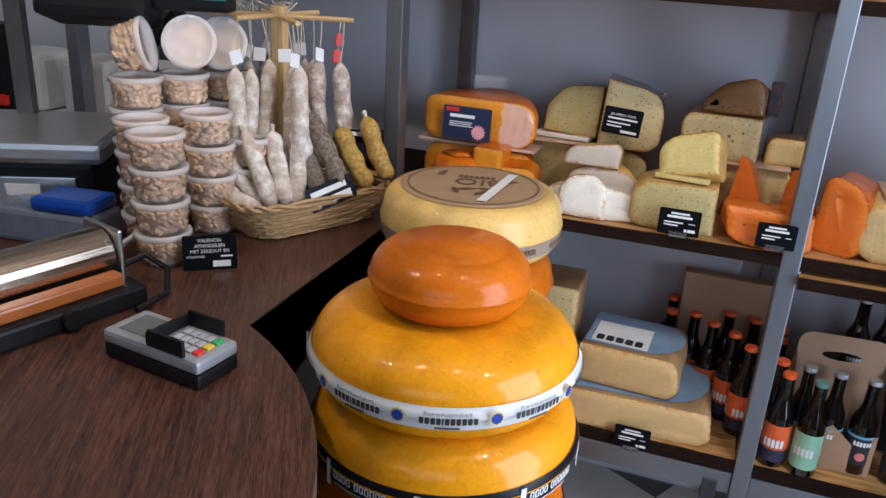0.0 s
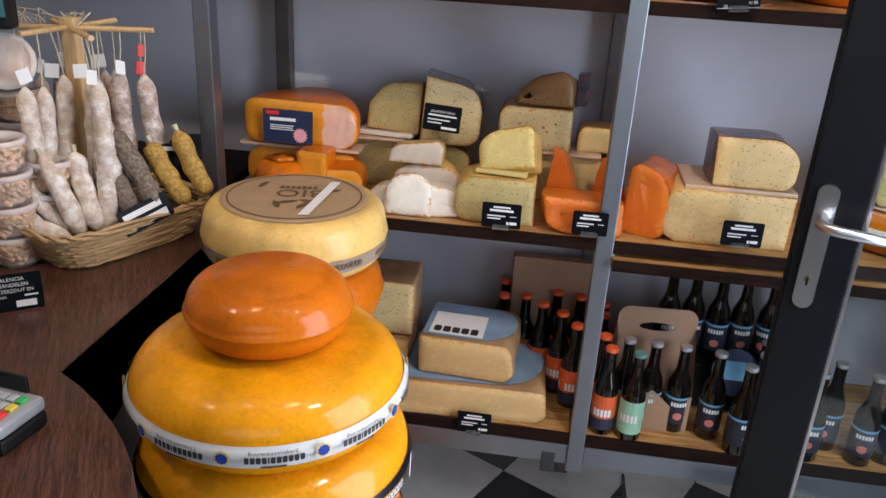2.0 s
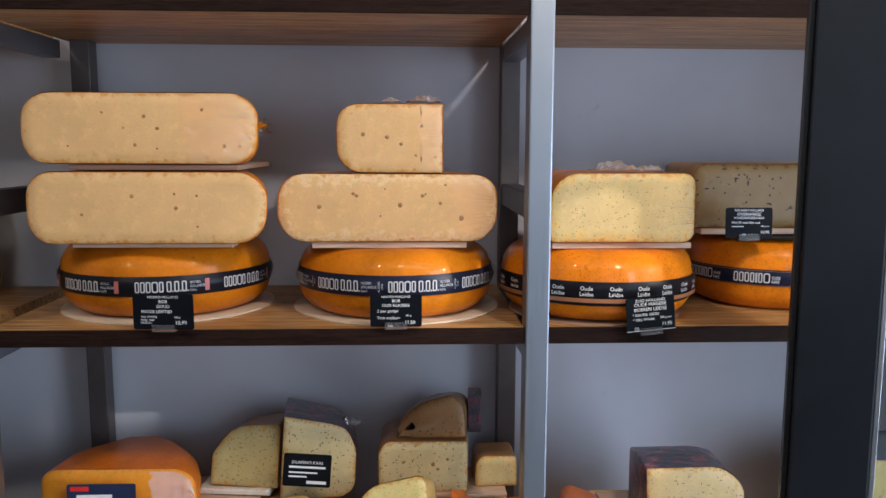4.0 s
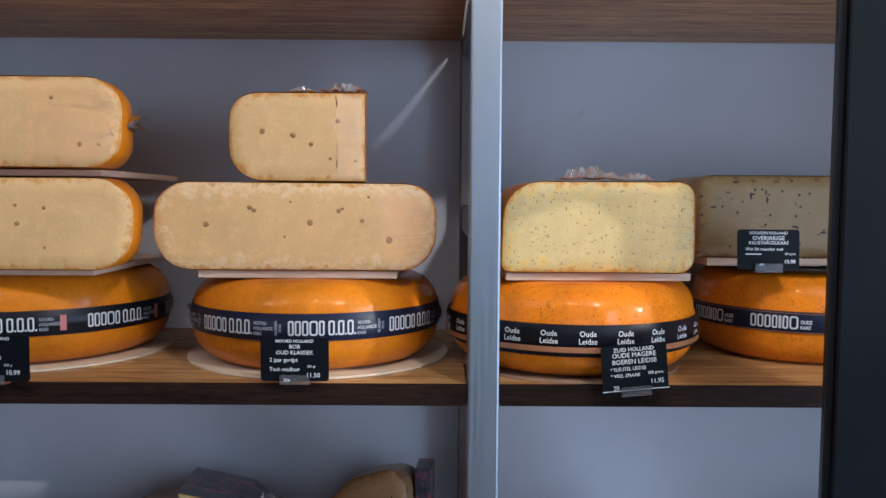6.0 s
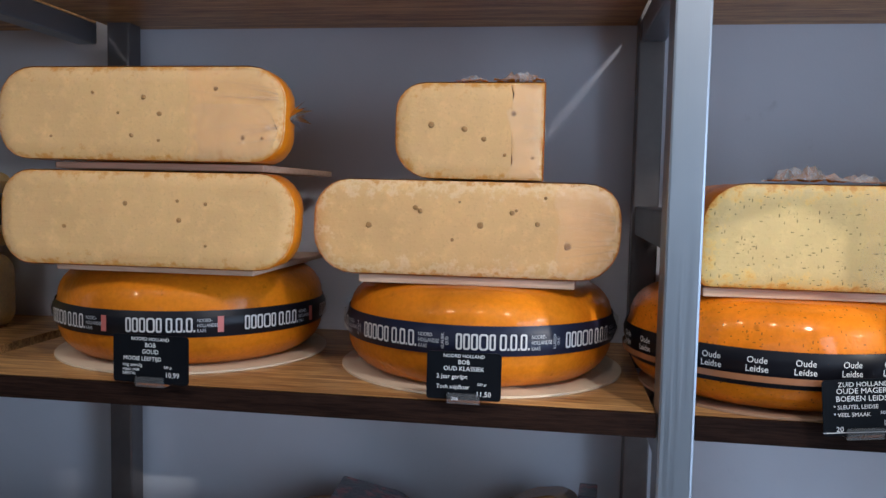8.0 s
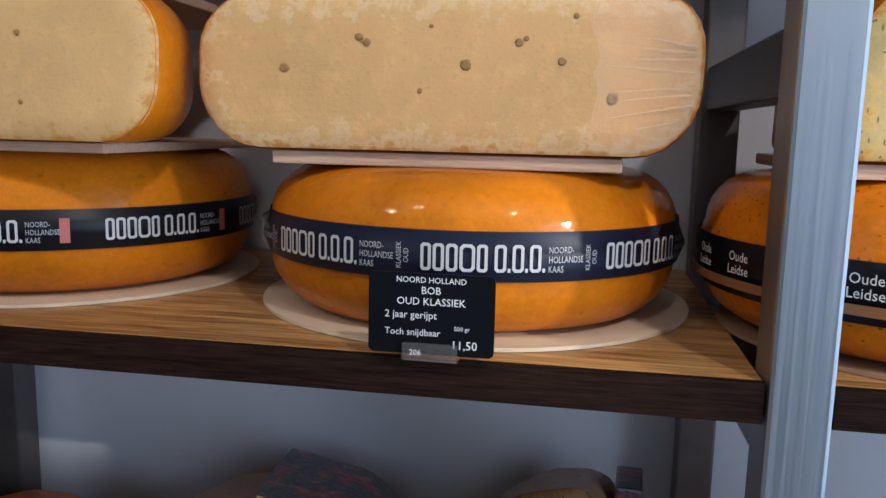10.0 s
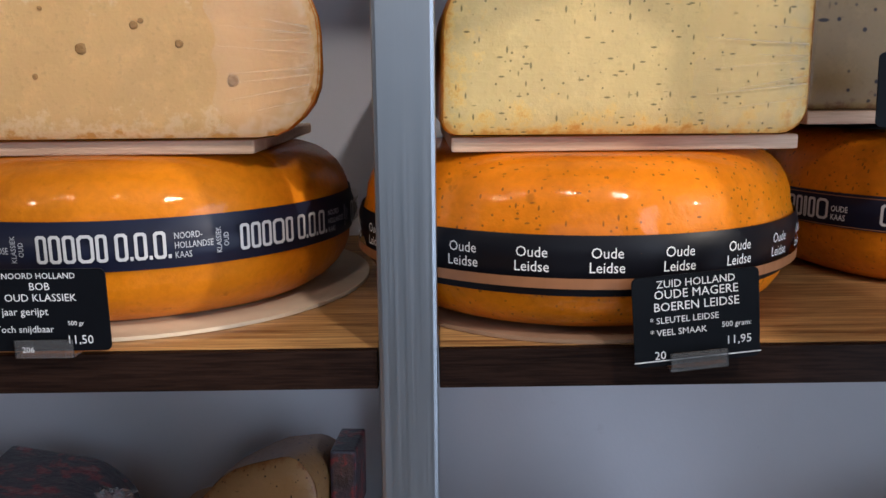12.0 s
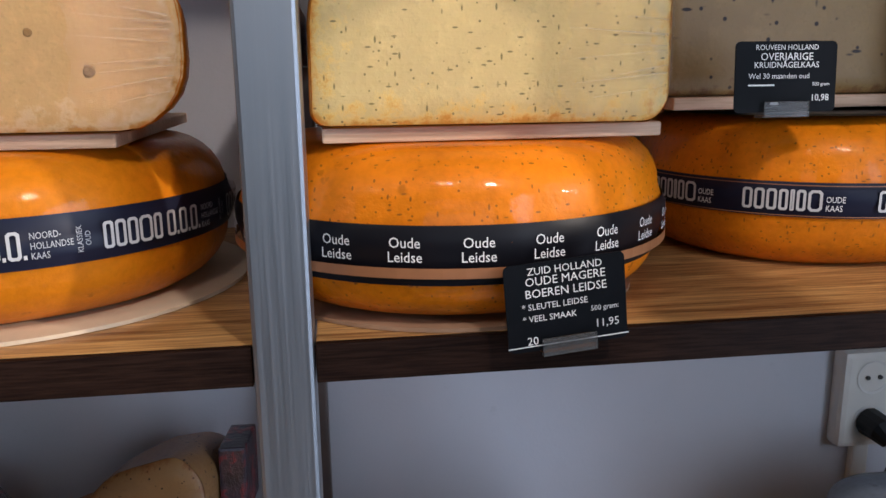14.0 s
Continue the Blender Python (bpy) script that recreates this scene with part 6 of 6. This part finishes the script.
bx = thing("black_device", pose(-0.735, 2.06, MS + 0.025, 0, 0, 12), "small black device on the dark shelf", "device")
part("body", box(-0.07, 0.06, -0.05, 0.06, 0.0, 0.085, 0.018), M_BLACK, bx)
part("screen", box(-0.05, 0.04, -0.0535, -0.0505, 0.025, 0.07), plain("dark_screen", (0.03, 0.03, 0.035), 0.15), bx)
gj = thing("olive_jar", pose(-0.26, 0.86, 0.0, 0, 0, 20), "green-lidded jar with a printed label under the counter edge", "jar")
part("jar", lathe([(0, 0), (0.045, 0), (0.05, 0.01), (0.05, 0.42), (0.04, 0.45), (0, 0.452)], 24), plain("olive_glass", (0.22, 0.26, 0.04), 0.15, coat=0.4), gj, smooth=True)
part("label", lathe([(0.0508, 0.33), (0.0508, 0.40)], 24), M_PAPER, gj)
part("dark_label", lathe([(0.0512, 0.355), (0.0512, 0.385)], 24), M_INK, gj)

# ---- door, socket, hatch ----
door = thing("door_1", pose(0.680, 1.622, 0.0, 0, 0, -20), "open dark aluminium glass door with a chrome handle", "door")
door["kind"] = "structure"
part("stile", box(0.0, 0.105, -0.022, 0.022, 0.012, 2.1, 0.003), M_DOOR, door)
part("stile", box(0.80, 0.905, -0.022, 0.022, 0.012, 2.1, 0.003), M_DOOR, door)
part("bottom_rail", box(0.106, 0.799, -0.021, 0.021, 0.012, 0.105, 0.003), M_DOOR, door)
part("top_rail", box(0.106, 0.799, -0.021, 0.021, 2.0, 2.099, 0.003), M_DOOR, door)
part("edge_seal", box(-0.008, -0.001, -0.012, 0.012, 0.014, 2.09), M_BLACK, door)
pane = part("pane", box(0.106, 0.799, -0.004, 0.004, 0.106, 1.999), M_GLASS, door, "clear glass pane")
pane.visible_shadow = False
for nm, x0, x1, z0, z1 in (("bead", 0.106, 0.113, 0.106, 1.999), ("bead", 0.113, 0.799, 0.106, 0.113)):
    part(nm, box(x0, x1, -0.018, -0.005, z0, z1, 0.001), M_CHROME, door, "pale glazing bead")
hp = bmesh.new()
out = rounded_rect(0.036, 0.25, [0.0175] * 4, 6)
f = [hp.verts.new((a, -0.028, b)) for a, b in out]
g = [hp.verts.new((a * 1.06, -0.0225, b)) for a, b in out]
hp.faces.new(f)
for i in range(len(out)):
    j = (i + 1) % len(out)
    hp.faces.new((f[j], f[i], g[i], g[j]))
plate = part("handle_plate", hp, M_CHROME, door, "satin chrome door plate", m=pose(0.036, 0, 0.945))
part("lever", tube([(0, -0.027, 0.185), (0, -0.065, 0.185), (0.012, -0.074, 0.183), (0.03, -0.076, 0.181), (0.135, -0.07, 0.176)], [0.011, 0.0105, 0.0105, 0.0105, 0.009], 12), M_CHROME, plate, "chrome lever handle", smooth=True)
part("keyhole", tube([(0, -0.0275, 0.062), (0, -0.0295, 0.062)], 0.0075, 14), plain("brass_lock", (0.35, 0.3, 0.2), 0.35, 0.8), plate)
part("key_slot", box(-0.0022, 0.0022, -0.0302, -0.0285, 0.048, 0.066), M_BLACK, plate)
sk = thing("wall_socket", pose(1.085, WALL_Y - 0.0005, 1.158), "white double wall socket with a black plug", "socket")
part("plate", box(-0.042, 0.042, -0.03, 0.0, -0.02, 0.118, 0.008), plain("white_plastic", (0.74, 0.72, 0.67), 0.35, var=0.04), sk)
for z in (0.082, 0.018):
    part("well", lathe([(0, -0.012), (0.019, -0.012), (0.021, 0.0), (0.024, 0.001)], 20), M_PAPER, sk, m=pose(0, -0.0305, z, 90, 0, 0))
    for dx in (-0.009, 0.009):
        part("contact", tube([(dx, -0.031, z), (dx, -0.0335, z)], 0.003, 8), M_INK, sk)
plug = thing("plug", pose(1.085, WALL_Y - 0.032, 1.176), "black power plug with its cable hanging down", "plug")
part("body", tube([(0, 0, 0), (0, -0.03, 0), (0.004, -0.042, -0.012)], [0.02, 0.019, 0.012], 12), M_BLACK, plug)
part("cable", tube([(0.004, -0.04, -0.01), (0.008, -0.042, -0.04), (0.006, -0.025, -0.09), (0.004, -0.012, -0.26)], 0.0042, 8), M_BLACK, plug)
duct = thing("cable_duct", pose(1.092, WALL_Y - 0.0005, 0.9455), "white plastic cable duct below the socket", "cable duct")
part("cover", box(-0.012, 0.012, -0.012, 0, 0.0, 0.191, 0.002), M_PAPER, duct)
hatch = thing("floor_hatch_trim", pose(0, 0, 0), "thin dark metal frame of a mat well", "floor trim")
hatch["kind"] = "structure"
part("strip", box(0.532, 0.540, 1.62, 2.24, -0.002, 0.003), M_RAIL, hatch)
part("strip", box(0.5405, 1.35, 1.62, 1.628, -0.002, 0.003), plain("worn_brass", (0.20, 0.15, 0.08), 0.5, 0.4), hatch)

# ---- floor tiles ----
T = 0.32
TILE_D = tile_mat("black_tile", (0.020, 0.024, 0.022), (0.035, 0.042, 0.038))
TILE_L = tile_mat("white_tile", (0.62, 0.60, 0.55), (0.52, 0.50, 0.46))
tile_mesh = {}
for key, mt in (("d", TILE_D), ("l", TILE_L)):
    bm = box(-T / 2 + 0.0012, T / 2 - 0.0012, -T / 2 + 0.0012, T / 2 - 0.0012, -0.008, 0.0, 0.0012)
    me = bpy.data.meshes.new("tile")
    bm.to_mesh(me)
    bm.free()
    me.materials.append(mt)
    tile_mesh[key] = me
ang = radians(-28.8)
ux, uy = Vector((math.cos(ang), math.sin(ang), 0)), Vector((-math.sin(ang), math.cos(ang), 0))
corner = Vector((0.285, 1.746, 0))
inner = Vector((0.609, 1.973, 0))   # the mat well's own tiling
WX, WY = 0.536, 1.624


def trim(poly, axis, at, above):
    """Cut a convex outline along x or y = at."""
    out = []
    for p, q in zip(poly, poly[1:] + poly[:1]):
        a, b = (p[axis] - at), (q[axis] - at)
        if not above:
            a, b = -a, -b
        if a >= 0:
            out.append(p)
        if a * b < 0:
            out.append(tuple(p[k] + (q[k] - p[k]) * a / (a - b) for k in (0, 1)))
    return out


def cut_tile(poly, mt):
    if len(poly) < 3:
        return
    bm = prism(poly, -0.008, 0.0)
    part("tile", bm, mt, floor)


def lay(origin, flip, well):
    h = T / 2 - 0.0012
    for i in range(-10, 11):
        for j in range(-12, 8):
            p = origin + ux * T * (i + 0.5) + uy * T * (j + 0.5)
            if not (-1.4 < p.x < 2.0 and -1.6 < p.y < WALL_Y + 0.1):
                continue
            key = "d" if (i + j + flip) % 2 else "l"
            c = [p + ux * a + uy * b for a, b in ((-h, -h), (h, -h), (h, h), (-h, h))]
            poly = [(q.x, q.y) for q in c]
            inside = [x > WX and y > WY for x, y in poly]
            if all(inside) == well and any(inside) == well:
                tl = new("tile", tile_mesh[key])
                tl.parent = floor
                tl.matrix_basis = Matrix.Translation(p) @ Matrix.Rotation(ang, 4, "Z")
            elif well and any(inside):
                cut_tile(trim(trim(poly, 0, WX, True), 1, WY, True), TILE_D if key == "d" else TILE_L)
            elif not well and not all(inside):
                for piece in (trim(poly, 0, WX, False), trim(trim(poly, 0, WX, True), 1, WY, False)):
                    cut_tile(piece, TILE_D if key == "d" else TILE_L)


lay(corner, 0, False)
lay(inner, 1, True)
